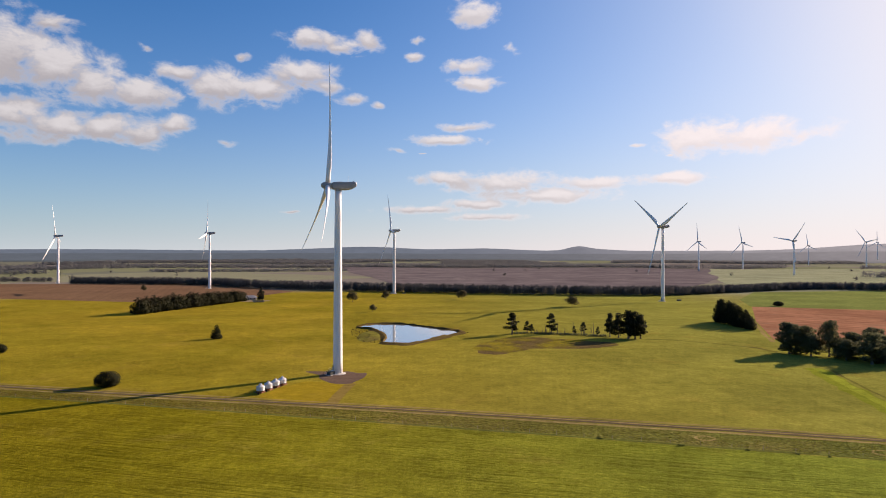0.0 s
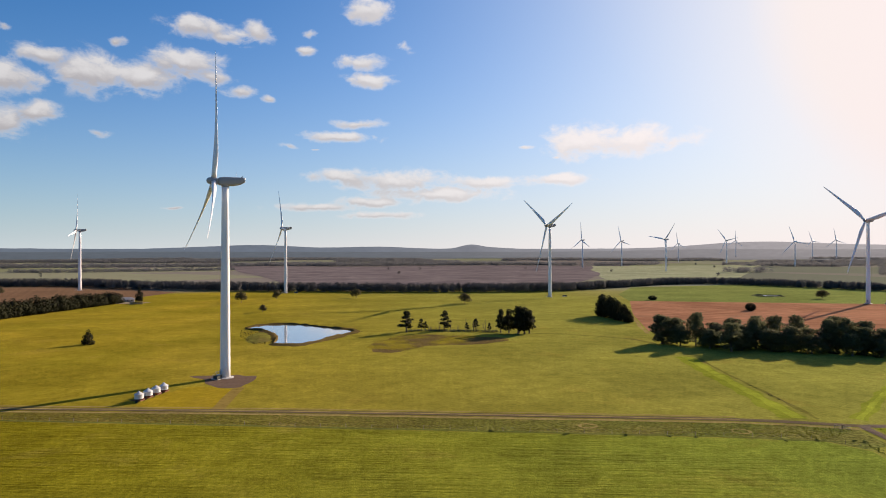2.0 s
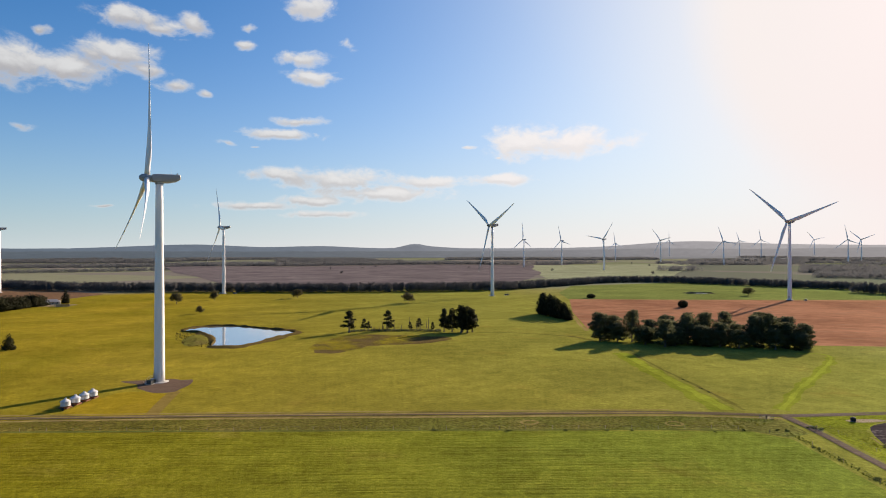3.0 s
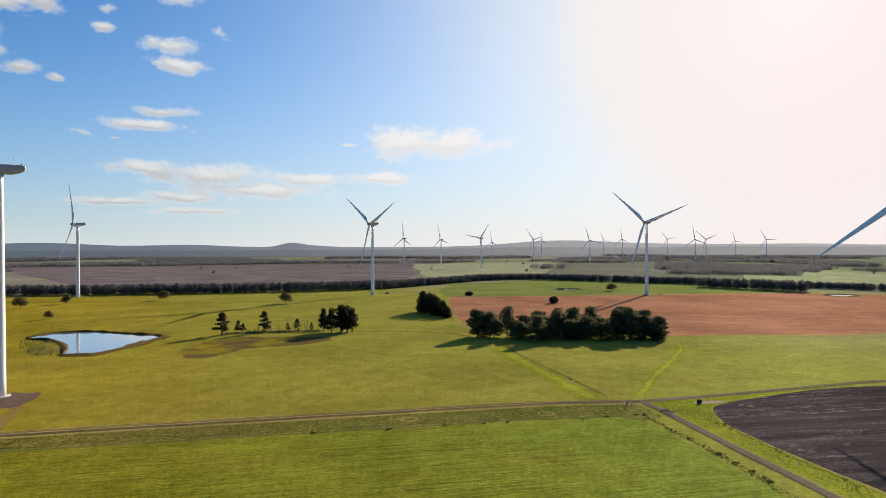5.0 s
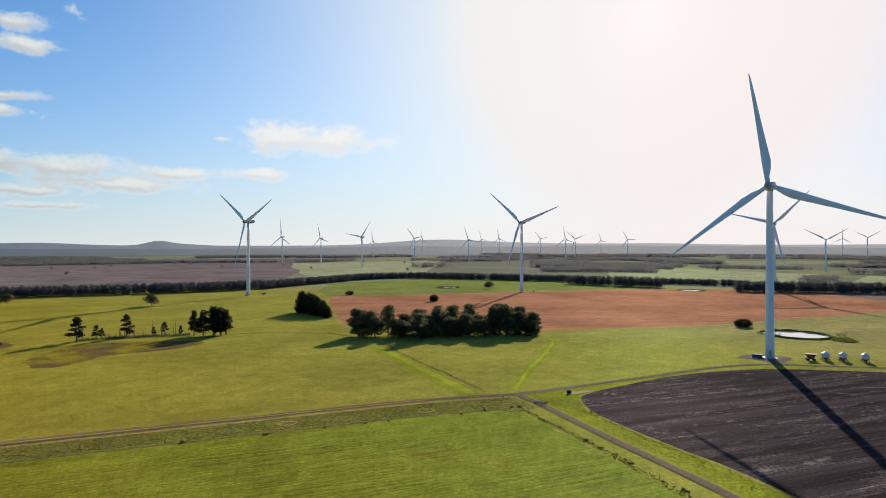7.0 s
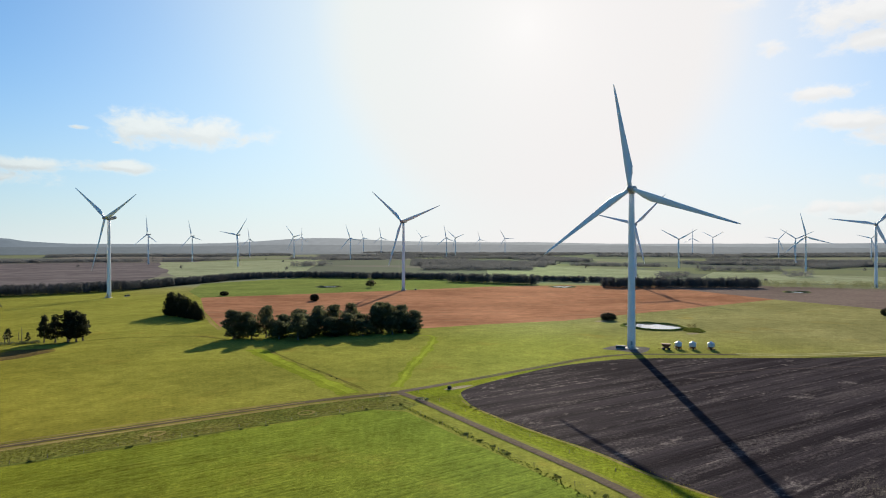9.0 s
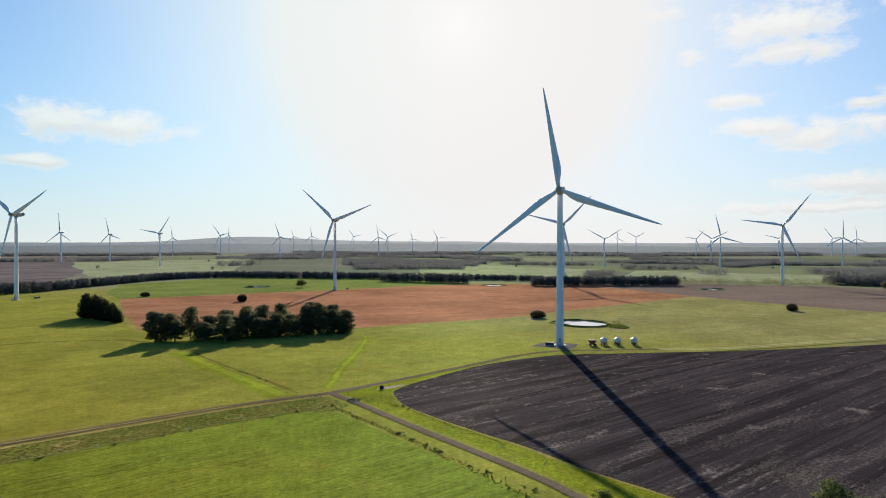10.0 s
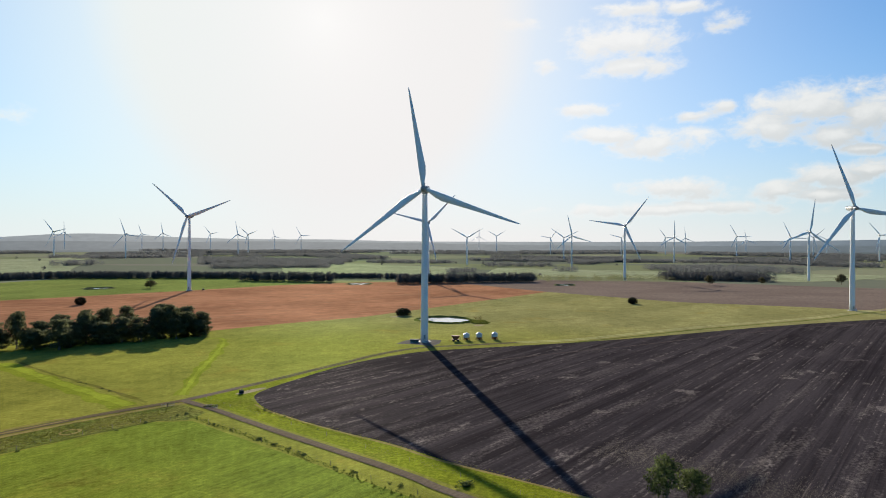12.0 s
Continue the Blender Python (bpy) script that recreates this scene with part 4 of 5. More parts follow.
def nacelle_shell():
    """A long rounded housing whose belly rises to the rear."""
    bm = bmesh.new()
    loops = []
    for y, w, top, low in ((2.9, 1.35, 1.35, -1.25), (2.3, 1.75, 1.75, -1.6), (0.0, 1.95, 1.95, -1.75), (-3.5, 1.95, 2.0, -1.75), (-6.2, 1.9, 2.0, -1.15), (-7.6, 1.8, 2.0, -0.35), (-8.1, 1.6, 1.8, 0.0)):
        ring = []
        for i in range(20):
            a = 2 * math.pi * i / 20
            c, s = math.cos(a), math.sin(a)
            x = w * math.copysign(abs(c) ** 0.45, c)
            z = (top + low) / 2 + (top - low) / 2 * math.copysign(abs(s) ** 0.45, s)
            ring.append(bm.verts.new((x, y, z)))
        loops.append(ring)
    for a, b in zip(loops, loops[1:]):
        for i in range(20):
            bm.faces.new((a[i], a[(i + 1) % 20], b[(i + 1) % 20], b[i]))
    bm.faces.new(loops[0][::-1])
    bm.faces.new(loops[-1])
    bmesh.ops.recalc_face_normals(bm, faces=bm.faces)
    return bm


def wind_turbine():
    t = base("wind_turbine", 0, 0, 0)
    rings = [(2.12 - 0.70 * (h / 82.2) ** 1.15, h) for h in (0.3, 6, 12, 20, 20.06, 30, 40, 46, 46.06, 56, 66, 74, 82.2)]
    tower = part("tower", tube(bmesh.new(), rings, 36), WHITE, t, smooth=True)
    part("foundation", tube(bmesh.new(), [(3.6, -0.3), (3.6, 0.25), (2.7, 0.45)], 32), CONCRETE, t, "round grey concrete foundation ring")
    for h in (20.0, 46.0):
        r = 2.12 - 0.70 * (h / 82.2) ** 1.15
        part("flange", tube(bmesh.new(), [(r + 0.0, h - 0.14), (r + 0.05, h - 0.1), (r + 0.05, h + 0.1), (r + 0.0, h + 0.14)], 36), WHITE, tower)
    part("tower_door", box(bmesh.new(), -0.5, 0.5, -2.2, -2.05, 1.9, 4.1, 0.05), NACELLE, tower, "grey steel tower door", at=pose(0, 0, 0, 0, 0, 190))
    bm = bmesh.new()
    box(bm, -0.9, 0.9, -3.4, -2.05, 1.72, 1.84)
    for i in range(9):
        box(bm, -0.55, 0.55, -3.4 - 0.27 * (i + 1), -3.4 - 0.27 * i, 1.72 - 0.19 * (i + 1), 1.77 - 0.19 * (i + 1))
    for s in (-1, 1):
        rod(bm, (0.85 * s, -3.4, 1.8), (0.6 * s, -5.9, 0.0), 0.06)
        rod(bm, (0.85 * s, -3.4, 2.9), (0.6 * s, -5.9, 1.05), 0.035)
        rod(bm, (0.85 * s, -2.1, 2.9), (0.85 * s, -3.4, 2.9), 0.035)
        for y, z in ((-2.2, 1.8), (-3.4, 1.8), (-4.6, 0.85), (-5.9, 0.0)):
            rod(bm, (0.85 * s if y > -3.5 else 0.7 * s, y, z), (0.85 * s if y > -3.5 else 0.7 * s, y, z + 1.1), 0.035)
    part("entry_stair", bm, GALVANISED, tower, "galvanised steel entry stair", at=pose(0, 0, 0, 0, 0, 190))
    nac = part("nacelle", nacelle_shell(), NACELLE, t, "pale grey nacelle housing", True, pose(0, 0, HUB))
    bm = box(bmesh.new(), -1.5, 1.5, -7.0, -6.7, 1.95, 2.5, 0.08)
    part("cooler", bm, NACELLE, nac)
    bm = rod(bmesh.new(), (0.6, -4.6, 1.9), (0.6, -4.6, 4.6), 0.05)
    rod(bm, (0.2, -4.6, 4.1), (1.0, -4.6, 4.1), 0.04)
    part("wind_mast", bm, GALVANISED, nac)
    part("yaw_collar", tube(bmesh.new(), [(1.5, 81.6), (1.6, 81.8), (1.6, 82.5)], 30), NACELLE, t, smooth=True)
    prof = [(0.02, 3.0), (0.7, 2.75), (1.25, 2.2), (1.55, 1.4), (1.65, 0.2), (1.62, -1.0), (1.3, -1.6)]
    spin = bmesh.new()
    tube(spin, [(r, z) for r, z in prof][::-1], 24)
    bmesh.ops.rotate(spin, verts=spin.verts, matrix=Matrix.Rotation(radians(-90), 3, "X"))
    hub = part("rotor_hub", spin, NACELLE, t, "rounded rotor hub", True, pose(0, 4.7, HUB, 6))
    first = part("blade", blade_mesh(), WHITE, hub, "white tapered rotor blade", True)
    for a in (120, 240):
        b = new("blade", first.data)
        b.parent = hub
        b.matrix_basis = pose(0, 0, 0, 0, a, 0)
        b["label"] = first["label"]
    tagged(t, "tall white three-bladed wind turbine", "wind turbine", "wind turbines")
    return t


def set_turbine(t, x, y, z, phase, face=WIND):
    t.matrix_basis = pose(x, y, z, 0, 0, face)
    for c in t.children:
        if c.name.startswith("rotor_hub"):
            c.matrix_basis = pose(0, 4.7, HUB, 6) @ pose(0, 0, 0, 0, phase, 0)


# azimuth, distance, height of the hub above the level ground, rotor phase
TURBINES = [
    (9.60, 281.8, 84, 2, 107), (-64.69, 342.5, 84, 9, 107), (-19.5, 742, 84, 54, 107), (-44.14, 761, 84.6, 48, 107), (4.5, 834, 82.5, 25, 107), (20.6, 1006, 83, 20, 107), (31.8, 1290, 84, -20, 107),
    (-82.7, 1001, 81, -38, 107), (-99.8, 612, 84, 20, 107), (-65.0, 890, 83, -45, 107), (-22.4, 1964, 88, 5, 107), (-25.8, 2195, 88, 15, 107), (-29.5, 1714, 84, 80, 107),
    (-34.3, 2520, 93, 40, 107), (-39.3, 2360, 85, 20, 107), (-48.1, 2700, 91, 10, 107), (-48.95, 2950, 95, 50, 107), (-53.5, 3500, 98, 30, 107), (-68.6, 1870, 73.5, 60, 107),
    (-71.3, 3368, 98, 60, 107), (-77.4, 2292, 78, 55, 107), (-78.1, 1653, 76, 12, 107), (-86.1, 3161, 87, 35, 107), (-86.8, 2187, 78, 0, 107), (-91.7, 2916, 89, 30, 107),
]
TURBINES_FAR = [
    (-95.6, 2350, 79, 25, 107), (-96.9, 1217, 76, -8, 107), (-97.2, 3069, 87, 70, 107), (-101.5, 2500, 86, 40, 107), (-35.0, 3700, 108, 0, 107), (-40.5, 3900, 107, 20, 107),
    (-42.1, 3400, 104, 10, 107), (-45.85, 3800, 109, 40, 107), (-51.2, 4200, 101, 15, 107), (-69.7, 3900, 101, 0, 107), (-76.2, 3200, 86, 80, 107), (-82.4, 3000, 85, 75, 107),
    (-87.7, 3300, 86, 5, 107), (-92.4, 3700, 79, 10, 107), (-98.1, 3600, 80, 65, 107), (-30.5, 3100, 88, 10, 107),
]
model = wind_turbine()
for i, (az, d, hub, phase, face) in enumerate(TURBINES + TURBINES_FAR):
    t = model if i == 0 else copy_thing(model, Matrix())
    x, y = -d * math.sin(radians(az)), d * math.cos(radians(az))
    g = land(x, y)
    set_turbine(t, x, y, hub - HUB if d > 1100 else max(g, hub - HUB), phase, face)
    if i == 1:
        tagged(t, "tall three-bladed wind turbine beside the ploughed field")
    elif d > 1500:
        tagged(t, "far hazy three-bladed wind turbine")


def transformer(x, y, turn, long=4.4):
    t = base("transformer_kiosk", x, y, 0.1, turn)
    part("cabinet", box(bmesh.new(), -long / 2, long / 2, -1.1, 1.1, 0.15, 1.5, 0.06), KIOSK, t)
    part("roof", box(bmesh.new(), -long / 2 - 0.12, long / 2 + 0.12, -1.25, 1.25, 1.5, 1.62, 0.04), KIOSK, t)
    part("plinth", box(bmesh.new(), -long / 2 - 0.2, long / 2 + 0.2, -1.3, 1.3, -0.1, 0.15), CONCRETE, t, "concrete plinth")
    for i in (-1, 0, 1):
        part("cabinet_door", box(bmesh.new(), i * long / 3 - 0.6, i * long / 3 + 0.6, -1.14, -1.1, 0.3, 1.42), KIOSK, t)
    tagged(t, "dark green steel transformer kiosk on a concrete plinth", "transformer", "transformer kiosks")
    return t


transformer(-49.6, 274.6, 60, 2.6)
transformer(305.6, 150.6, -65, 4.6)
transformer(268, 705, 20, 5.0)
transformer(-52, 829, 10, 4.0)
transformer(545, 540, 45)


# ---- trees ----
def leaves(rng, lobes, count, size, flat=1.0, hollow=0.35, fuzz=0.3, lay=0.0):
    """Many small four-cornered leaf clumps round the lobes of a crown: corners, and the way each one faces out."""
    lobes = np.array(lobes)
    mid = np.average(lobes[:, :3], axis=0, weights=lobes[:, 3])
    weight = lobes[:, 3] * lobes[:, 4]
    own = lobes[rng.choice(len(lobes), count, p=weight / weight.sum())]

    def unit(v):
        return v / (np.linalg.norm(v, axis=1)[:, None] + 1e-6)

    d = unit(rng.normal(size=(count, 3)))
    k = (hollow + (1 - hollow) * rng.random(count)) ** 0.6 * (1 - fuzz / 2 + fuzz * rng.random(count))
    p = own[:, :3] + d * own[:, [3, 3, 4]] * k[:, None]
    a = unit(rng.normal(size=(count, 3)) * (1, 1, flat))
    b = rng.normal(size=(count, 3))
    b = unit(b - a * (a * b).sum(1)[:, None])
    s = (size * (0.6 + 0.8 * rng.random(count)))[:, None]
    out = unit(d * 0.9 + unit(p - mid) * 0.7 + rng.normal(size=(count, 3)) * 0.15)
    if lay:
        a = unit(a - out * (a * out).sum(1)[:, None] * lay)
        b = unit(np.cross(out, a) + b * (1 - lay))
    b *= np.where((np.cross(a, b) * out).sum(1) < 0, -1.0, 1.0)[:, None]
    verts = np.stack([p - a * s, p - b * s * 0.7, p + a * s * 1.1, p + b * s * 0.6 + a * 0.2 * s], 1).reshape(-1, 3)
    return verts, np.repeat(out, 4, 0)


def leaf_object(name, verts, mat, parent=None, ways=None, corners=4):
    """Leaf clumps as one mesh; ways are the outward directions that a crown's leaves are shaded by."""
    data = bpy.data.meshes.new(name)
    verts = np.asarray(verts, dtype=np.float32).reshape(-1, 3)
    data.from_pydata(verts, [], np.arange(len(verts)).reshape(-1, corners))
    if ways is not None:
        data.shade_smooth()
        data.normals_split_custom_set_from_vertices(ways)
    data.materials.append(mat)
    ob = new(name, data)
    ob.parent = parent
    return ob


def tree(name, seed, height, width, mat, stem=0.25, lobes=9, count=1500, size=0.55, cone=0.0, label="", ragged=0.0, skirt=False, fuzz=0.3, dome=False):
    """A trunk with limbs and a crown of many leaf clumps; cone narrows the crown towards its top."""
    rng = np.random.default_rng(seed)
    t = base(name, 0, 0, 0)
    low = height * stem
    made = []
    for i in range(lobes):
        u = (i + 0.5) / lobes
        z = low + (height - low) * (0.12 + 0.76 * u)
        reach = width / 2 * (1 - cone * u) * (0.35 + 0.35 * math.sin(math.pi * min(1, u * 0.9 + 0.15)))
        a = i * 2.4 + rng.random()
        r = width / 2 * (1 - cone * u) * (0.42 + 0.22 * rng.random())
        made.append((math.cos(a) * reach, math.sin(a) * reach, z, r, r * (0.62 + 0.3 * rng.random()) * (1.0 - 0.45 * ragged)))
    made.append((0, 0, height - width * 0.2 * (1 - cone), width * 0.26 * (1 - 0.6 * cone), width * 0.2))
    if skirt:
        for i in range(6):
            a = i * 1.047 + rng.random() * 0.5
            made.append((math.cos(a) * width * 0.27, math.sin(a) * width * 0.27, low + height * 0.14, width * 0.23, height * 0.17))
    if ragged < 0.3:
        made.append((0, 0, low + (height - low) * 0.45, width * 0.36, (height - low) * 0.36))
    if dome:
        made = [(x * 0.9, y * 0.9, z * 0.8, rr * 0.8, h * 0.8) for x, y, z, rr, h in made[:5]] + [(0, 0, height * 0.44, width * 0.46, height * 0.50)] * 4
    r = height * 0.022 + 0.06
    trunk = tube(bmesh.new(), [((0, 0), r * 1.5, -0.1), ((0.02, 0), r, height * 0.1), ((0.1 * r, 0.15), r * 0.8, height * 0.45), ((0.1, 0.1), r * 0.35, height * 0.85)], 8)
    for x, y, z, rr, h in made[:-1]:
        rod(trunk, (0.05, 0.05, z * 0.62), (x * 0.8, y * 0.8, z), r * 0.42, r * 0.12, 5)
    part("trunk", trunk, BARK, t)
    v, o = leaves(rng, made, count, size, fuzz=fuzz)
    leaf_object("crown", v, mat, t, o)
    tagged(t, label, "tree")
    return t


def plant(models, spots, group):
    """Sets copies of the models at (x, y, height, width); the first ones are the models themselves."""
    for i, (x, y, h, w) in enumerate(spots):
        ob, h0, w0 = models[i % len(models)]
        m = pose(x, y, land(x, y), 0, 0, (i * 137) % 360) @ Matrix.Diagonal((w / w0, w / w0, h / h0, 1))
        if not ob.get("placed"):
            ob["placed"] = 1
            ob.matrix_basis = m
        else:
            keep = ob.matrix_basis.copy()
            ob.matrix_basis = Matrix()
            copy_thing(ob, m)
            ob.matrix_basis = keep
        tagged(ob, group=group)


def gum(seed, height, width, mat, label, count=5200, size=0.34, bare=0.2, top=0.55):
    """A gum with a forked trunk and a crown of separate leafy clumps; top is the share of the clumps' width left at the crown's top."""
    rng = np.random.default_rng(seed)
    t = base("gum_tree", 0, 0, 0)
    low = height * bare
    clumps = []
    n = 20
    for i in range(n):
        u = (i + 0.5) / n
        swell = math.sin(math.pi * (0.18 + 0.72 * u)) ** 0.7 * (1 - (1 - top) * u * u)
        a = i * 2.4 + rng.uniform(-0.5, 0.5)
        reach = width / 2 * swell * rng.uniform(0.40, 0.80)
        r = width * rng.uniform(0.13, 0.22)
        clumps.append((math.cos(a) * reach, math.sin(a) * reach, low + (height - low) * (0.06 + 0.86 * u) + rng.uniform(-0.4, 0.4), r, r * rng.uniform(0.50, 0.78)))
    clumps.append((rng.uniform(-1, 1), rng.uniform(-1, 1), height - width * 0.12, width * 0.16, width * 0.12))
    clumps.append((0, 0, low + (height - low) * 0.5, width * 0.26, (height - low) * 0.30))
    r = height * 0.02 + 0.05
    trunk = tube(bmesh.new(), [((0, 0), r * 1.6, -0.1), ((0.05, 0), r, height * 0.1), ((0.2, 0.1), r * 0.8, height * 0.4), ((0.1, 0.3), r * 0.35, height * 0.85)], 8)
    for x, y, z, rr, h in clumps[:-1]:
        rod(trunk, (0.1, 0.08, max(low * 0.8, z * 0.55)), (x * 0.85, y * 0.85, z), r * 0.40, r * 0.10, 5)
    part("trunk", trunk, BARK, t)
    v, o = leaves(rng, clumps, count, size, fuzz=0.35)
    leaf_object("crown", v, mat, t, o)
    return tagged(t, label, "tree")


GROVE = [
    (179.5, 322, 16.2, 14), (188, 321, 14.5, 12), (194, 312, 18.6, 10), (204, 311, 13, 12), (201, 291, 15.0, 14), (212, 302, 13.0, 12), (220.3, 298, 16, 12), (234.5, 303, 17.0, 12),
    (230, 284, 13.5, 12), (241, 285, 12.0, 11), (248, 279, 17, 13), (254, 275, 18.0, 13), (260, 271, 14, 12), (270, 269, 13.2, 13), (243, 296, 17.5, 12), (258, 288, 17.5, 12),
    (186, 314, 11, 11), (209, 294, 11, 12), (222, 288, 11.5, 13), (251, 268, 11, 11), (266, 277, 16, 13), (196, 302, 10, 11), (236, 277, 10, 11), (216, 311, 15, 13), (226, 306, 16.5, 12), (262, 262, 9, 10),
]
gums = [
    (gum(11, 17, 14, LEAF_DARK, "dense dark green gum tree in a grove", 6800, 0.36, 0.0), 17, 11.5),
    (gum(12, 17, 14, LEAF_GUM, "olive green gum tree in a grove", 5800, 0.34, 0.06), 17, 11.5),
    (gum(13, 17, 14, LEAF_GUM, "broad clumped gum tree in a grove", 6200, 0.34, 0.02, 0.8), 17, 11.5),
    (gum(14, 17, 14, LEAF_DARK, "dark rounded gum tree in a grove", 6600, 0.36, 0.0, 0.7), 17, 11.5),
    (gum(15, 17, 14, LEAF_GUM, "ragged gum tree with open crown in a grove", 4400, 0.34, 0.14, 0.4), 17, 11.5),
]
plant(gums, [(1.04 * x, 1.04 * y, 1.04 * h, 1.04 * w) for x, y, h, w in GROVE], "gum trees in the grove")
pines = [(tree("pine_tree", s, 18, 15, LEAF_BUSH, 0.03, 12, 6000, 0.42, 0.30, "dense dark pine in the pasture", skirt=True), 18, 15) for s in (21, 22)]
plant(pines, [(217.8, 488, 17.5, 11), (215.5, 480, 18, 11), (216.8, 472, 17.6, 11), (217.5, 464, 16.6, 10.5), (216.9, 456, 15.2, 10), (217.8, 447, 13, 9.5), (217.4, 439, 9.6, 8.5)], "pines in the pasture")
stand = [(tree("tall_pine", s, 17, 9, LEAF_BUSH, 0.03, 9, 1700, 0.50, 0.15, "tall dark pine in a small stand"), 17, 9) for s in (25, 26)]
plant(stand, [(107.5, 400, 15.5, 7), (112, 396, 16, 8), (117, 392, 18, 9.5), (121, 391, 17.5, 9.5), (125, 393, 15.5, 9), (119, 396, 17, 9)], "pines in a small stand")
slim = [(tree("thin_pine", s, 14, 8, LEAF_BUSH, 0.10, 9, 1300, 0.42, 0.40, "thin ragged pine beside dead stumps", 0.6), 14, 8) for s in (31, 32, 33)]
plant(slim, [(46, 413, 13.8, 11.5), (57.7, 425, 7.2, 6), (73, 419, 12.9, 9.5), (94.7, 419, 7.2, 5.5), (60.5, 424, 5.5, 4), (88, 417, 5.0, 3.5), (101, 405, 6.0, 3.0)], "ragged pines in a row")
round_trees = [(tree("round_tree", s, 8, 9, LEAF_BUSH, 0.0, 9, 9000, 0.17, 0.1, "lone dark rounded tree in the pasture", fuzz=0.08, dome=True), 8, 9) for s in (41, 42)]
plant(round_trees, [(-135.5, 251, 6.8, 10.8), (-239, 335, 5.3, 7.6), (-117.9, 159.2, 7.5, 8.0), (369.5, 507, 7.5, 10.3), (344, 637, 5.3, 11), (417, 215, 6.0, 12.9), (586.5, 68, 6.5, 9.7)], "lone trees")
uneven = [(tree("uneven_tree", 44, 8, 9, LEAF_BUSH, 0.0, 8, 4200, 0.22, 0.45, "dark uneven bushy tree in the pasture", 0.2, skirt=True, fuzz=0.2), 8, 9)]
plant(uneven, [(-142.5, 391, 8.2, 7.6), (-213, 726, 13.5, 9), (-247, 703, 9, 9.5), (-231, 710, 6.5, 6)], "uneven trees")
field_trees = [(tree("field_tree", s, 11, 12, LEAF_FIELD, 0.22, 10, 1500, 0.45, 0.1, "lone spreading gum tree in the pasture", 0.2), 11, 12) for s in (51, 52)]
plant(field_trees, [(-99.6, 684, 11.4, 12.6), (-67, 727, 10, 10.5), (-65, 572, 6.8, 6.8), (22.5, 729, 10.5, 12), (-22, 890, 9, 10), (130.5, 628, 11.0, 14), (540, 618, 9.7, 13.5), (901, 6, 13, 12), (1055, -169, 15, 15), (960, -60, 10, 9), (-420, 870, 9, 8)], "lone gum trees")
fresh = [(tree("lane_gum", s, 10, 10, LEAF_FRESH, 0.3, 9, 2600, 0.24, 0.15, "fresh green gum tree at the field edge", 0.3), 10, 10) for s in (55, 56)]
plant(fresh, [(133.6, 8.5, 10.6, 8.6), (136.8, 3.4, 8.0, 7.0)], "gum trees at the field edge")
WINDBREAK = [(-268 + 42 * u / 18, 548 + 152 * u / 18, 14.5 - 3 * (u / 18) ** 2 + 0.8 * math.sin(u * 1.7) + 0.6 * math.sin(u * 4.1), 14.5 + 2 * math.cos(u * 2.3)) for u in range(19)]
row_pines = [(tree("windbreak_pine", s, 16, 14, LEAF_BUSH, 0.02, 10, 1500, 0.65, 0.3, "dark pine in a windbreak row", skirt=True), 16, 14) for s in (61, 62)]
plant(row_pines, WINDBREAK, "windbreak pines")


def stumps():
    rng = random.Random(5)
    for i in range(16):
        x, y, h = rng.uniform(62, 104), rng.uniform(411, 424), rng.choice((1.5, 3, 4.5, 6, 8))
        s = base("dead_stump", x, y, 0, rng.uniform(0, 360))
        bm = tube(bmesh.new(), [((0, 0), 0.28, -0.1), ((0.05, 0), 0.2, h * 0.4), ((0.1, 0.15), 0.08, h)], 7)
        part("trunk", bm, BARK, s)
        for j in range(2):
            part("limb", rod(bmesh.new(), (0.05, 0.03, h * (0.5 + 0.2 * j)), (rng.uniform(-1, 1), rng.uniform(-1, 1), h * (0.65 + 0.2 * j)), 0.08, 0.03, 5), BARK, s)
        tagged(s, "grey dead tree stump in the pasture", "stump", "dead stumps")


stumps()


def belt(name, line, width, height, gap, label, seed, count=240, size=0.55, mat=None, gaps=0.0):
    """A planted belt of trees along a line, one joined mass."""
    rng = np.random.default_rng(seed)
    verts, ways = [], []
    pts = curve_through(line, False, 8)
    for a, b in zip(pts, pts[1:]):
        n = max(1, int((b - a).length / gap * max(1.0, width / gap)))
        side = Vector((-(b - a).y, (b - a).x, 0)).normalized()
        for i in range(n):
            if rng.random() < gaps:
                continue
            p = a.lerp(b, rng.random()) + side * ((rng.random() - 0.5) * width)
            h = height * (0.82 + 0.28 * rng.random())
            w = gap * (0.75 + 0.5 * rng.random())
            z = land(p.x, p.y)
            lobes = [(p.x, p.y, z + h * 0.30, w, h * 0.34), (p.x, p.y, z + h * 0.62, w * 0.85, h * 0.32), (p.x, p.y, z + h * 0.86, w * 0.5, h * 0.16)]
            v, o = leaves(rng, lobes, count, size, lay=0.9)
            verts.append(v)
            ways.append(o)
    ob = leaf_object(name, np.concatenate(verts), mat or LEAF_BELT, None, np.concatenate(ways))
    return tagged(ob, label, "trees", kind="stuff")


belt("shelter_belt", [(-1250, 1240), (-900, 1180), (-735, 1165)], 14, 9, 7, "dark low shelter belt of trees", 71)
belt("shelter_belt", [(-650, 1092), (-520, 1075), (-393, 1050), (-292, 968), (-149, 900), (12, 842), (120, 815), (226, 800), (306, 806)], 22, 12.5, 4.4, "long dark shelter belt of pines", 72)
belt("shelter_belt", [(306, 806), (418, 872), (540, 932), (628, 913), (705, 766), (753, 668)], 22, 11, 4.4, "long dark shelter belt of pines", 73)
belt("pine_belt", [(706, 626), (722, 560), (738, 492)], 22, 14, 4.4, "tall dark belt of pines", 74)
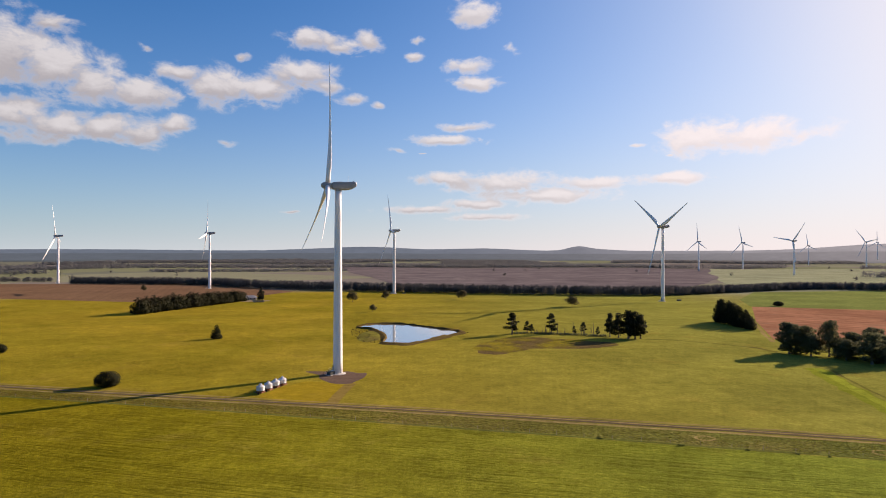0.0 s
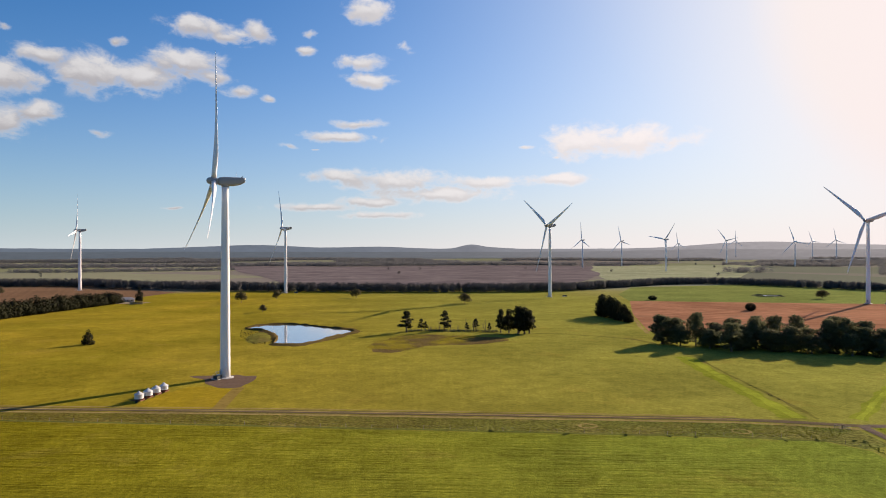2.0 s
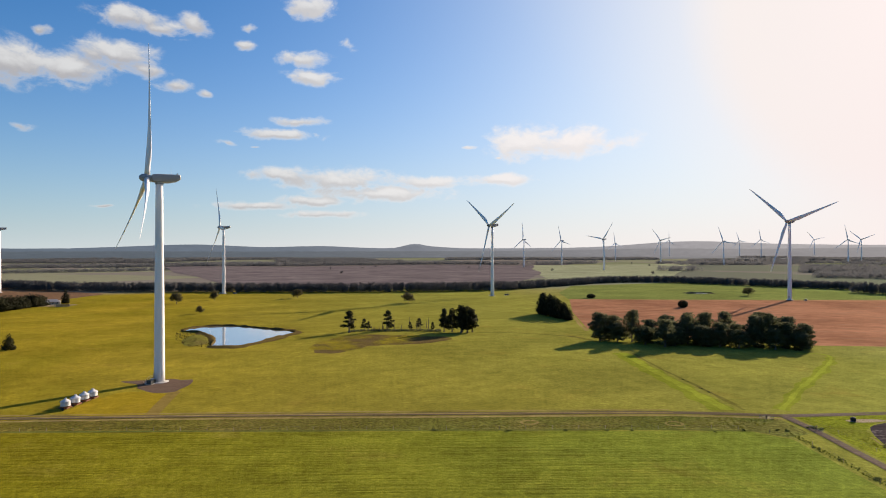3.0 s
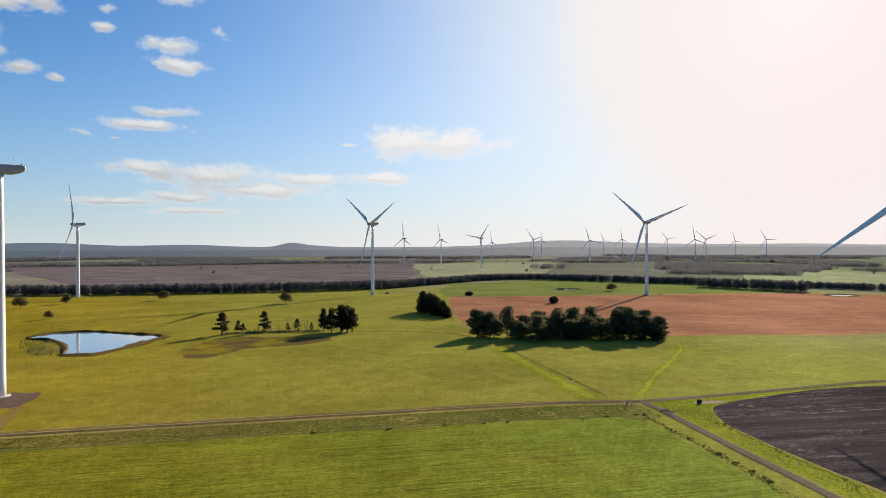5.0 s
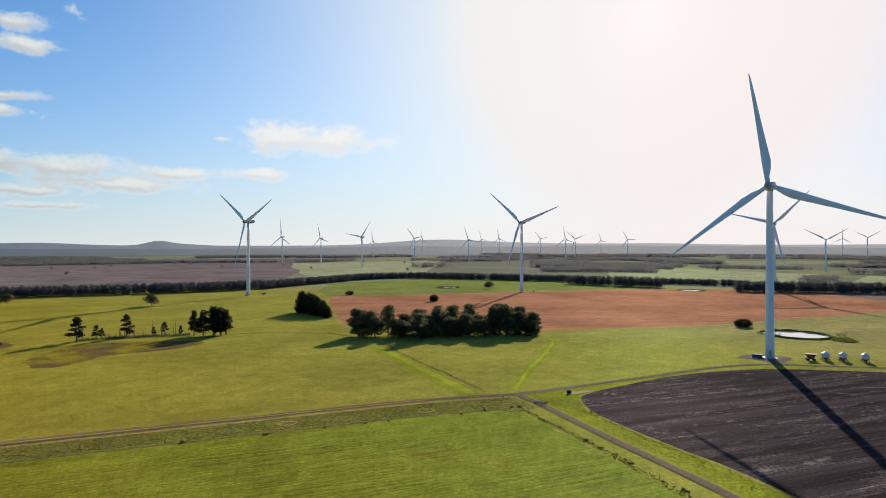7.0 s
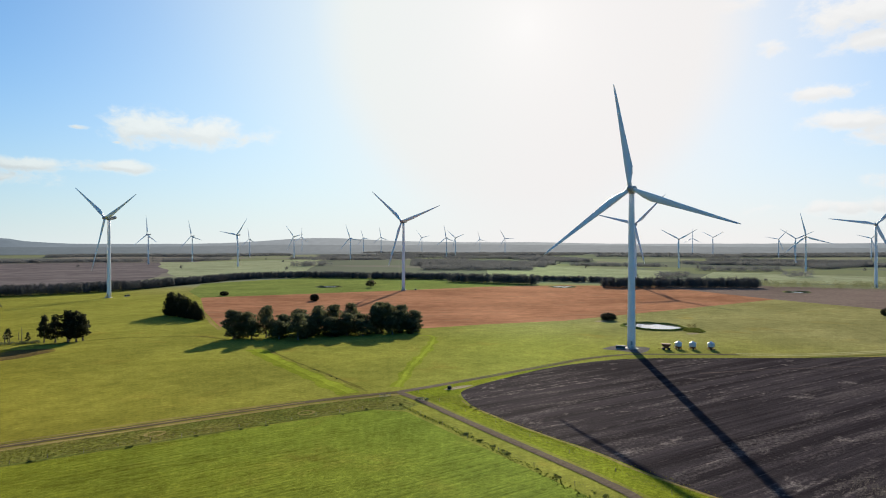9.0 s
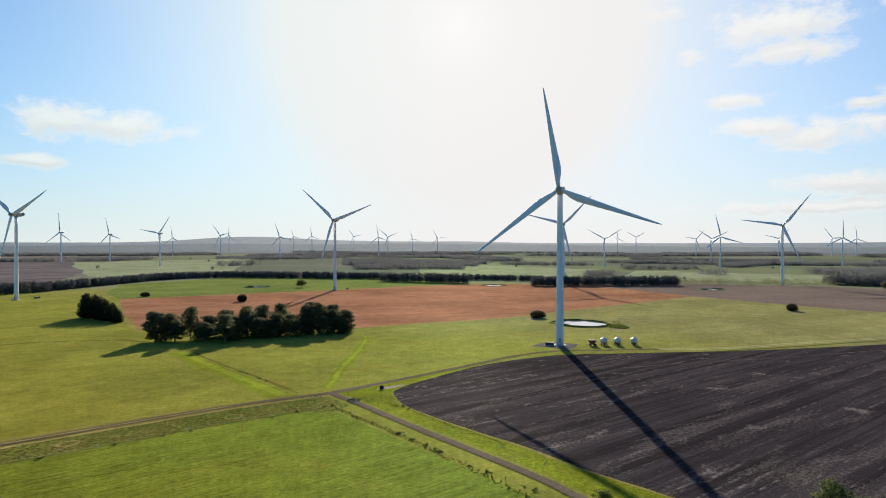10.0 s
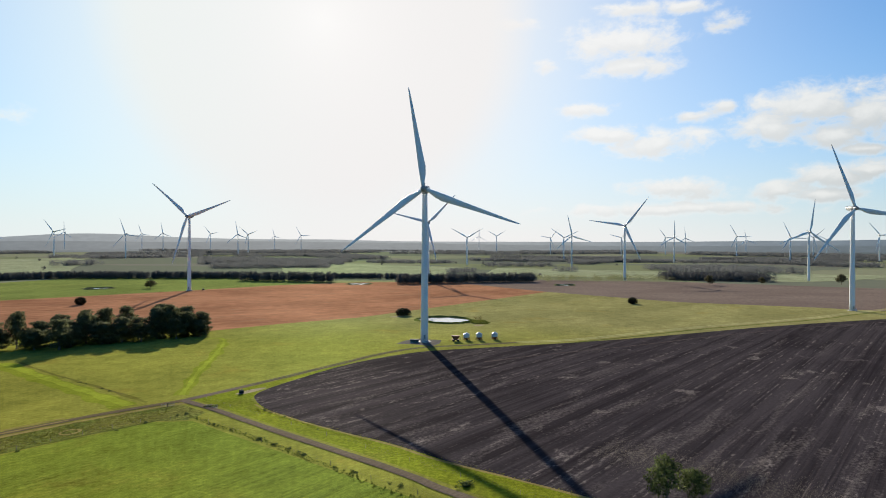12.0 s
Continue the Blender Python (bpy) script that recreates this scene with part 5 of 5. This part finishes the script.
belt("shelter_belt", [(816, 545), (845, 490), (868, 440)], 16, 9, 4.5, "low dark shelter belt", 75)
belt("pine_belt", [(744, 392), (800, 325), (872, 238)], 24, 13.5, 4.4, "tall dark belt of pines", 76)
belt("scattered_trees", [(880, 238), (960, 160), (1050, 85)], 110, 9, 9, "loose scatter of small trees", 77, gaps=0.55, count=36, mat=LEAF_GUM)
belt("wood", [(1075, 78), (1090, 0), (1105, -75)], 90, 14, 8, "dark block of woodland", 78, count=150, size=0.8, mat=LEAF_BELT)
belt("wood", [(1500, 110), (1550, 0), (1600, -130)], 260, 15, 14, "haze-grey far woodland", 79, count=70, size=1.1, mat=LEAF_WOOD)


def far_scatter(name, count, near, far, az0, az1, height, size, leaf, seed, label, mat):
    """Single far trees or shrubs too many to count, spread in loose clusters over the plain."""
    rng = np.random.default_rng(seed)
    verts, ways = [], []
    made = 0
    while made < count:
        az, d = rng.uniform(min(az0, az1), max(az0, az1)), math.sqrt(rng.uniform(near ** 2, far ** 2))
        x, y = -d * math.sin(radians(az)), d * math.cos(radians(az))
        if noise.noise(Vector((x * 0.0035, y * 0.0035, seed))) < 0.05 or (x > 540 and d < 1000):
            continue
        made += 1
        h, w, z = height * (0.6 + 0.7 * rng.random()), size * (0.6 + 0.7 * rng.random()), land(x, y)
        v, o = leaves(rng, [(x, y, z + h * 0.45, w / 2, h * 0.42), (x + w * 0.2, y, z + h * 0.65, w * 0.35, h * 0.32)], 40, leaf)
        verts.append(v)
        ways.append(o)
    return tagged(leaf_object(name, np.concatenate(verts), mat, None, np.concatenate(ways)), label, "trees", kind="stuff")


belt("low_scrub", [(48, 415), (58, 417), (70, 414), (89, 408), (106, 402)], 3.5, 1.5, 1.3, "low dark scrub under a row of thin pines", 83, count=60, size=0.22, mat=LEAF_DARK, gaps=0.25)
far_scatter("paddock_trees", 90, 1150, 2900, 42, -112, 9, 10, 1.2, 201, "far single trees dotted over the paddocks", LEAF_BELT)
FAR_STRIPS = [
    ((943, 1384), (1035, 1369), 60, 14), ((1350, 1892), (1672, 1818), 40, 12), ((940, 2175), (1289, 2355), 60, 15), ((0, 3150), (456, 3180), 300, 14), ((-1250, 3000), (-300, 3500), 200, 14),
    ((-1720, 2650), (-1250, 3200), 120, 14), ((-1600, 2190), (-1478, 2274), 70, 14), ((1404, 1844), (1701, 1853), 40, 12), ((2385, 1748), (2047, 1212), 220, 14), ((1567, 563), (1702, 415), 50, 14),
    ((1384, 330), (1406, 288), 40, 14), ((1966, 400), (2340, 331), 80, 14), ((2300, -62), (1983, -396), 120, 14), ((1187, 511), (1270, 480), 40, 12), ((900, 3300), (2000, 3000), 200, 12), ((2500, 2500), (3000, 1700), 250, 14),
    ((-1500, 1900), (-900, 2100), 50, 12), ((-800, 1700), (-300, 1900), 40, 10), ((-1300, 1500), (-1000, 1560), 40, 12), ((1250, 1050), (1400, 900), 40, 12), ((1700, 1000), (1900, 800), 60, 12), ((3100, 1300), (3400, 300), 250, 14), ((3300, 100), (3000, -900), 250, 14),
]
FAR_STRIPS += [((1043, 1007), (1202, 811), 110, 12), ((1237, 1237), (1468, 953), 130, 13), ((1450, 1450), (1738, 1086), 150, 13)]  # the wooded valley
rng = random.Random(23)
for i in range(46):  # thin strips on the far plain
    az, d = rng.uniform(42, -112), rng.choice((2350, 2600, 2850, 3150, 3450, 3750)) + rng.uniform(-90, 90)
    span = rng.uniform(5, 16)
    FAR_STRIPS.append(tuple((-d * math.sin(radians(az + u)), d * math.cos(radians(az + u))) for u in (span / 2, -span / 2)) + (rng.uniform(40, 110), 12))
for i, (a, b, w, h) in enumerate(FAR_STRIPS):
    belt("far_wood", [a, ((a[0] + b[0]) / 2, (a[1] + b[1]) / 2), b], w, h, 10 if math.hypot(*a) < 2200 else 16, "haze-grey far strip of woodland", 90 + i, count=60, size=1.0 if math.hypot(*a) < 2200 else 1.6, mat=LEAF_WOOD)


# ---- field bins and machinery ----
def field_bin_low(x, y, turn):
    t = base("field_bin", x, y, 0.05, turn)
    part("drum", tube(bmesh.new(), [(1.52, 1.25), (1.56, 1.3), (1.52, 1.75), (1.56, 1.8), (1.52, 2.2), (1.56, 2.25), (1.56, 2.75)], 24), BIN_WHITE, t, smooth=False)
    part("cone_roof", tube(bmesh.new(), [(1.68, 2.72), (1.66, 2.80), (0.35, 3.62), (0.33, 3.75)], 24), BIN_WHITE, t, "pale sheet steel cone roof")
    part("lid", tube(bmesh.new(), [(0.42, 3.75), (0.42, 3.85), (0.1, 3.92)], 16), GALVANISED, t)
    bm = box(bmesh.new(), -1.5, 1.5, -1.5, -1.3, 0.55, 0.85)
    box(bm, -1.5, 1.5, 1.3, 1.5, 0.55, 0.85)
    box(bm, -1.5, -1.3, -1.3, 1.3, 0.55, 0.85)
    box(bm, 1.3, 1.5, -1.3, 1.3, 0.55, 0.85)
    part("frame", bm, RUST, t, "rusty red steel frame")
    part("hopper", tube(bmesh.new(), [(0.5, 0.15), (1.5, 1.26)], 20), RUST, t)
    for sx in (-1.6, 1.6):
        w = bmesh.new()
        tube(w, [(0.38, -0.12), (0.45, -0.08), (0.45, 0.08), (0.38, 0.12)], 18)
        part("wheel", w, TYRE, t, "black rubber wheel", at=pose(sx, 0, 0.42, 0, 90, 0))
    part("drawbar", rod(bmesh.new(), (0, 1.4, 0.7), (0, 3.2, 0.45), 0.07), RUST, t)
    return tagged(t, "white steel field bin with cone roof on a rusty frame", "field bin", "field bins by the hardstand")


def field_bin_tall(x, y, turn):
    t = base("field_bin", x, y, 0.0, turn)
    part("drum", tube(bmesh.new(), [(1.7, 1.5), (1.75, 1.55), (1.7, 2.1), (1.75, 2.15), (1.7, 2.7), (1.75, 2.75), (1.75, 3.3)], 24), BIN_WHITE, t)
    part("cone_roof", tube(bmesh.new(), [(1.86, 3.27), (1.84, 3.34), (0.4, 4.15), (0.36, 4.35)], 24), BIN_WHITE, t, "white cone roof")
    part("hopper", tube(bmesh.new(), [(0.5, 0.45), (1.7, 1.52)], 24), RUST, t, "rusty tapered hopper")
    for a in (45, 135, 225, 315):
        c, s = math.cos(radians(a)), math.sin(radians(a))
        part("leg", rod(bmesh.new(), (c * 1.75, s * 1.75, 0.1), (c * 1.72, s * 1.72, 2.0), 0.12), RUST, t)
    part("skid", box(box(bmesh.new(), -2.1, 2.1, -1.5, -1.3, 0.22, 0.4), -2.1, 2.1, 1.3, 1.5, 0.22, 0.4), RUST, t)
    for sy in (-1.75, 1.75):
        w = tube(bmesh.new(), [(0.32, -0.12), (0.4, -0.08), (0.4, 0.08), (0.32, 0.12)], 18)
        part("wheel", w, TYRE, t, "black rubber wheel", at=pose(0, sy, 0.4, 90, 0, 0))
    part("ladder", rod(rod(bmesh.new(), (1.85, -0.2, 0.4), (1.85, -0.2, 3.3), 0.03), (1.85, 0.2, 0.4), (1.85, 0.2, 3.3), 0.03), GALVANISED, t)
    return tagged(t, "white steel field bin with rusty hopper and legs", "field bin", "field bins in the pasture")


def seed_cart(x, y, turn):
    t = base("seed_cart", x, y, 0, turn)
    bm = bmesh.new()
    a = [bm.verts.new(p) for p in ((-1.0, -0.8, 1.0), (1.0, -0.8, 1.0), (1.0, 0.8, 1.0), (-1.0, 0.8, 1.0))]
    b = [bm.verts.new(p) for p in ((-2.2, -1.5, 2.9), (2.2, -1.5, 2.9), (2.2, 1.5, 2.9), (-2.2, 1.5, 2.9))]
    for i in range(4):
        bm.faces.new((a[i], a[(i + 1) % 4], b[(i + 1) % 4], b[i]))
    bm.faces.new(a[::-1])
    bm.faces.new(b)
    part("hopper", bm, RUST, t, "rusty tapered hopper")
    part("tarp", box(bmesh.new(), -2.25, 2.25, -1.55, 1.55, 2.9, 3.1, 0.08), RUST, t)
    part("chassis", box(bmesh.new(), -2.4, 2.4, -0.5, 0.5, 0.7, 1.0, 0.04), RUST, t)
    for sx in (-1.3, 1.3):
        for sy in (-1.3, 1.3):
            w = tube(bmesh.new(), [(0.45, -0.2), (0.6, -0.14), (0.6, 0.14), (0.45, 0.2)], 18)
            part("wheel", w, TYRE, t, "black rubber wheel", at=pose(sx, sy, 0.6, 90, 0, 0))
    part("drawbar", rod(bmesh.new(), (2.3, 0, 0.8), (4.0, 0, 0.5), 0.08), RUST, t)
    return tagged(t, "rusty red seed cart parked in the pasture", "cart")


for x, y in ((-70.0, 238.5), (-68.3, 243.2), (-66.8, 248.0), (-65.2, 252.4)):
    field_bin_low(x, y, 75)
for x, y in ((325, 127.5), (329, 121.5), (334.2, 114)):
    field_bin_tall(x, y, 120)
seed_cart(318.5, 131.5, 125)


# ---- fences, gate, small things ----
POST = box(bmesh.new(), -0.05, 0.05, -0.05, 0.05, -0.2, 1.1, 0.012)
post_data = bpy.data.meshes.new("post")
POST.to_mesh(post_data)
POST.free()
post_data.materials.append(TIMBER)


def fence(pts, gap, label):
    f = base("fence", pts[0][0], pts[0][1], 0)
    line = curve_through(pts, False, 4)
    total, rng = 0.0, random.Random(len(pts))
    spots, want = [], 0.0
    for a, b in zip(line, line[1:]):
        l = (b - a).length
        while want <= total + l:
            spots.append(a.lerp(b, (want - total) / l))
            want += gap
        total += l
    o = Vector((pts[0][0], pts[0][1], 0))
    for s in spots:
        p = new("post", post_data)
        p.parent = f
        p.matrix_basis = pose(s.x - o.x, s.y - o.y, 0.02, rng.uniform(-3, 3), rng.uniform(-3, 3), rng.uniform(0, 90)) @ Matrix.Scale(rng.uniform(0.9, 1.12), 4)
    for h in (0.45, 0.8, 1.15):
        bm = bmesh.new()
        for a, b in zip(spots, spots[1:]):
            rod(bm, a - o + Vector((0, 0, h)), b - o + Vector((0, 0, h)), 0.007, n=3)
        part("wire", bm, TIMBER, f)
    return tagged(f, label, "fence", "fences")


fence([(-300, 268), (-166, 234.5), (-102, 219.5), (0, 193.6), (60, 178), (115, 163.4), (137, 157)], 8.0, "weathered post and wire fence along the crop field")
fence([(140, 152), (143.5, 143), (134.5, 113), (128, 88), (121, 62), (106, 0)], 14.0, "post and wire fence along the lane")
fence([(164, 161), (158, 143), (151.5, 118), (145, 95), (137, 68), (128, 35), (116, -20)], 16.0, "post and wire fence beside the verge")


def farm_gate(x, y, turn):
    g = base("farm_gate", x, y, 0, turn)
    bm = bmesh.new()
    for z in (0.25, 0.5, 0.75, 1.0, 1.2):
        rod(bm, (-2.0, 0, z), (2.0, 0, z), 0.022)
    for u in (-2.0, 0.0, 2.0):
        rod(bm, (u, 0, 0.2), (u, 0, 1.25), 0.04)
    rod(bm, (-2.0, 0, 0.2), (2.0, 0, 1.2), 0.03)
    part("gate_frame", bm, GATE_STEEL, g, "dull galvanised tube gate")
    for u in (-2.25, 2.25):
        part("gate_post", tube(bmesh.new(), [(0.14, -0.2), (0.14, 1.5), (0.05, 1.55)], 10), TIMBER, g)
    return tagged(g, "galvanised tube farm gate beside the lane", "gate", "farm gates")


farm_gate(150.6, 164.7, 140)
farm_gate(155.6, 150.6, 105)


def water_tank(x, y):
    t = base("water_tank", x, y, 0.1)
    part("tank", tube(bmesh.new(), [(0.76, 0.0), (0.80, 0.1), (0.80, 0.4), (0.83, 0.44), (0.80, 0.48), (0.80, 0.9), (0.66, 1.08), (0.3, 1.2)], 24), TYRE, t, smooth=False)
    part("lid", tube(bmesh.new(), [(0.33, 1.18), (0.33, 1.26), (0.05, 1.28)], 16), TYRE, t)
    return tagged(t, "dark round water tank on pale sand", "water tank")


sheet("sand_patch", [(173.5, 157), (178, 157), (184, 155), (186, 152.8), (181, 152.6), (175, 154.4)], 0.06, SAND, "pale sandy ground beside the track", "sand", wobble=0.8)
water_tank(175.4, 155.8)
for x, y in ((76.5, 181.5), (119.3, 168.2)):
    ring = [(x + 2.6 * math.cos(a), y + 2.2 * math.sin(a)) for a in (2 * math.pi * i / 12 for i in range(13))]
    ribbon("sand_ring", ring, 0.8, 0.075, STRAW_GRASS, "ring of pale worn sand in the verge", "sand", steps=3, wobble=0.5)
for pts in ([(384, 146.2), (390.4, 144.8), (390.3, 140.5), (383.6, 142.2)], [(404, 220), (412, 218.5), (417, 212), (404, 213.5)]):
    sheet("sand_patch", pts, 0.06, SAND, "pale bare sandy patch in the pasture", "sand", wobble=0.8)


def farmhouse(x, y, turn):
    h = base("farmhouse", x, y, 0, turn)
    part("wall", box(bmesh.new(), -7, 7, -4, 4, 0, 2.8), WALL, h)
    bm = bmesh.new()
    v = [bm.verts.new(p) for p in ((-7.6, -4.6, 2.75), (7.6, -4.6, 2.75), (7.6, 4.6, 2.75), (-7.6, 4.6, 2.75), (-4.0, 0, 5.2), (4.0, 0, 5.2))]
    for f in ((0, 1, 5, 4), (1, 2, 5), (2, 3, 4, 5), (3, 0, 4), (3, 2, 1, 0)):
        bm.faces.new([v[i] for i in f])
    part("roof", bm, ROOF, h, "grey sheet metal hip roof")
    for u in (-4.5, 0.5, 4.5):
        w = part("window", box(bmesh.new(), u - 0.7, u + 0.7, -4.06, -4.0, 1.0, 2.2), TYRE, h, "dark window")
    part("door", box(bmesh.new(), -2.3, -1.4, -4.06, -4.0, 0.05, 2.1), TIMBER, h)
    return tagged(h, "low farmhouse with a grey hip roof behind the windbreak", "house")


def farm_shed(x, y, turn, long):
    """A low open-sided machinery shed with a skillion roof."""
    h = base("farm_shed", x, y, 0, turn)
    part("wall", box(bmesh.new(), -long / 2, long / 2, 2.6, 2.75, 0, 2.4), WALL, h)
    bm = bmesh.new()
    v = [bm.verts.new(p) for p in ((-long / 2 - 0.3, -3.0, 3.0), (long / 2 + 0.3, -3.0, 3.0), (long / 2 + 0.3, 3.1, 2.4), (-long / 2 - 0.3, 3.1, 2.4))]
    bm.faces.new(v)
    bmesh.ops.solidify(bm, geom=bm.faces[:], thickness=0.08)
    part("roof", bm, SHED_ROOF, h, "pale sheet metal skillion roof")
    for u in (-long / 2 + 0.2, 0.0, long / 2 - 0.2):
        part("post", box(bmesh.new(), u - 0.08, u + 0.08, -2.85, -2.7, 0, 2.95), TIMBER, h)
    return tagged(h, "low open machinery shed with a pale metal roof", "shed", "farm sheds")


farm_shed(-231, 688, 12, 9.0)
farm_shed(-203, 682, 8, 12.0)
farmhouse(-222, 716, 15)
sheet("farm_yard", [(-238, 690), (-205, 690), (-196, 705), (-215, 712), (-236, 706)], 0.06, SAND, "pale bare farm yard", "yard", wobble=2.0)


# ---- tussocks ----
def tussocks(name, polygon, count, size, seed, label, mat=None, gate=True):
    """Rough grass clumps scattered over a strip of the plan."""
    rng = np.random.default_rng(seed)
    verts = []
    xs, ys = [p[0] for p in polygon], [p[1] for p in polygon]
    made = 0
    while made < count:
        x, y = rng.uniform(min(xs), max(xs)), rng.uniform(min(ys), max(ys))
        inside = False
        for (x1, y1), (x2, y2) in zip(polygon, polygon[1:] + polygon[:1]):
            if (y1 > y) != (y2 > y) and x < (x2 - x1) * (y - y1) / (y2 - y1) + x1:
                inside = not inside
        if not inside or (gate and noise.noise(Vector((x * 0.08, y * 0.08, seed))) < -0.15):
            continue
        made += 1
        s = size * (0.5 + rng.random())
        for i in range(5):
            a = rng.random() * 6.28
            d = np.array([math.cos(a), math.sin(a), 0])
            n = np.array([-d[1], d[0], 0])
            o = np.array([x, y, 0.03]) + d * s * 0.15
            verts += [o - n * s * 0.35, o + n * s * 0.35, o + d * s * 0.5 + n * s * 0.12 + np.array([0, 0, s * (0.6 + 0.5 * rng.random())])]
    return tagged(leaf_object(name, verts, mat or TUFT, corners=3), label, "grass", kind="stuff")


tussocks("tussock_grass", [(-300, 277), (-102, 230), (22, 203), (127, 175), (154, 164), (140, 156), (60, 179), (-102, 220), (-300, 268)], 7000, 0.22, 3, "rough grass tussocks along the road verge", None, False)
tussocks("tussock_grass", [(161, 163), (187, 158), (213, 154.5), (203, 152.8), (180, 152.2), (169, 146.5), (161, 130), (153, 100), (148, 78), (143, 60), (134, 22), (129, 22), (136, 65), (142, 91), (148, 115), (153, 131), (158, 150)], 2600, 0.15, 4, "rough grass tussocks between the lane and the field", None, False)
tussocks("weeds", [(147, 150), (142.2, 135), (139.2, 122), (134.6, 107.3), (130.1, 94), (127.2, 84.7), (121, 67.6), (107, 0), (104, 0), (118.4, 67.6), (124.8, 84.7), (127.6, 94), (132.2, 107.3), (136.8, 122), (140, 135), (145, 150)], 750, 0.25, 15, "dark leafy weeds along the lane fence", DARK_TUFT, False)
tussocks("weeds", [(-300, 275), (-102, 228), (22, 202), (127, 176), (154, 164), (141, 157), (60, 180), (-102, 221), (-300, 269)], 1500, 0.24, 16, "dark weeds in the rough verge of the farm road", DARK_TUFT)
tussocks("weeds", [(163, 141), (155.5, 116), (150, 98), (146, 82), (144, 84), (149, 100), (154, 118), (160, 140)], 160, 0.26, 18, "dark weeds at the edge of the ploughed field", TUFT)
tussocks("rushes", [(-62, 455), (-50, 430), (-40, 402), (-36, 374), (-46, 372), (-58, 400), (-66, 440)], 260, 0.5, 9, "dark rushes on the bank of the dam", RUSHES, False)
tussocks("rushes", [(-20, 374), (-2, 392), (14, 424), (19, 424), (2, 388), (-16, 370)], 130, 0.4, 10, "dark rushes on the bank of the dam", RUSHES, False)
tussocks("rushes", [(383, 176), (391, 157), (410, 152), (428, 163), (440, 160), (428, 156), (410, 148), (388, 154), (380, 172)], 200, 0.35, 12, "dark rushes round the small dam", RUSHES, False)
tussocks("rushes", [(410, 156), (412.4, 149.9), (401, 140), (393, 141), (393.3, 148.7), (398, 154)], 260, 0.75, 19, "dark rushes on a low mound beside the small dam", DARK_TUFT, False)
tussocks("thistles", [(18, 350), (24, 374), (40, 392), (62, 396), (90, 384), (106, 366), (88, 353), (60, 352), (44, 342), (28, 329)], 2200, 0.26, 6, "brown thistles in the pasture", DRY_TUFT)


# ---- weeds beside the lane ----
def weed(seed, label):
    """A low dark clump of leafy weeds."""
    rng = np.random.default_rng(seed)
    lobes = [(rng.normal() * 0.55, rng.normal() * 0.4, 0.35 + 0.25 * rng.random(), 0.55, 0.4) for _ in range(6)]
    v, o = leaves(rng, lobes, 420, 0.10)
    t = base("weed_clump", 0, 0, 0)
    leaf_object("foliage", v, LEAF_FRESH, t, o)
    part("stem", rod(bmesh.new(), (0, 0, -0.05), (0.1, 0, 0.4), 0.03, 0.015, 5), BARK, t)
    tagged(t, label, "weeds")
    return t


weeds = [(weed(s, "low dark green weeds in the rough grass"), 1.0, 2.0) for s in (301, 302, 303)]
rng = random.Random(17)
spots = [(129.7, 51, 1.3, 4.2), (128.6, 49.8, 1.0, 3.0), (156.8, 152.3, 1.1, 2.6), (157.6, 151, 0.9, 2.2), (155.6, 153.4, 0.7, 1.8), (147, 152.4, 1.0, 2.0)]
for i in range(16):  # along the lane's fence
    u = rng.random()
    spots.append((142.5 - 21.5 * u + rng.gauss(0, 0.5), 140 - 80 * u, rng.uniform(0.4, 0.9), rng.uniform(0.9, 2.0)))
for i in range(9):  # along the crop field's fence
    u = rng.random()
    spots.append((147 - 110 * u, 153 + 29.5 * u + rng.gauss(0, 0.5), rng.uniform(0.4, 0.8), rng.uniform(0.9, 2.2)))
for i in range(8):  # at the ploughed field's edge
    u = rng.random()
    spots.append((165.5 - 16 * u + rng.gauss(0, 0.3), 146 - 42 * u, rng.uniform(0.3, 0.7), rng.uniform(0.7, 1.5)))
for i in range(4):  # along the old fence
    u = rng.random()
    spots.append((152 + 20 * u, 176 + 84 * u, rng.uniform(0.4, 0.8), rng.uniform(0.8, 1.6)))
plant(weeds, [(x, y, 0.7 * h, 0.8 * w) for x, y, h, w in spots], "weeds beside the lane")


# ---- straw on the ploughed field ----
def straw(name, count, seed, label):
    """Pale flat wisps of straw lying along the tillage lines, thickest on one headland."""
    rng = np.random.default_rng(seed)
    verts = []
    way = np.array([math.cos(radians(-16)), math.sin(radians(-16)), 0])
    across = np.array([-way[1], way[0], 0])
    for i in range(count):
        if i % 2:
            u = rng.random()
            o = np.array([168 - 18 * u, 26 - 52 * u, 0.075]) + way * rng.normal() * 5.5 + across * rng.normal() * 2.0
        else:
            if i % 8:
                continue
            row = 3.0 * round(rng.uniform(-10, 45))
            o = np.array([180, 100, 0.075]) + way * rng.uniform(0, 260) - across * row + across * rng.normal() * 0.35
            if o[0] < 165 or o[1] > 120 - (o[0] - 290) * 0.95 or noise.noise(Vector((o[0] * 0.03, o[1] * 0.03, 5))) < 0.05:
                continue
        l, w = rng.uniform(0.2, 0.6), rng.uniform(0.015, 0.04)
        a = way * l + across * rng.normal() * 0.15
        verts += [o - a - across * w, o + a - across * w * 0.6, o + a * 0.9 + across * w, o - a * 0.8 + across * w * 0.7]
    return tagged(leaf_object(name, verts, STRAW), label, "straw", kind="stuff")


straw("straw", 10000, 8, "pale straw lying along the tillage lines")
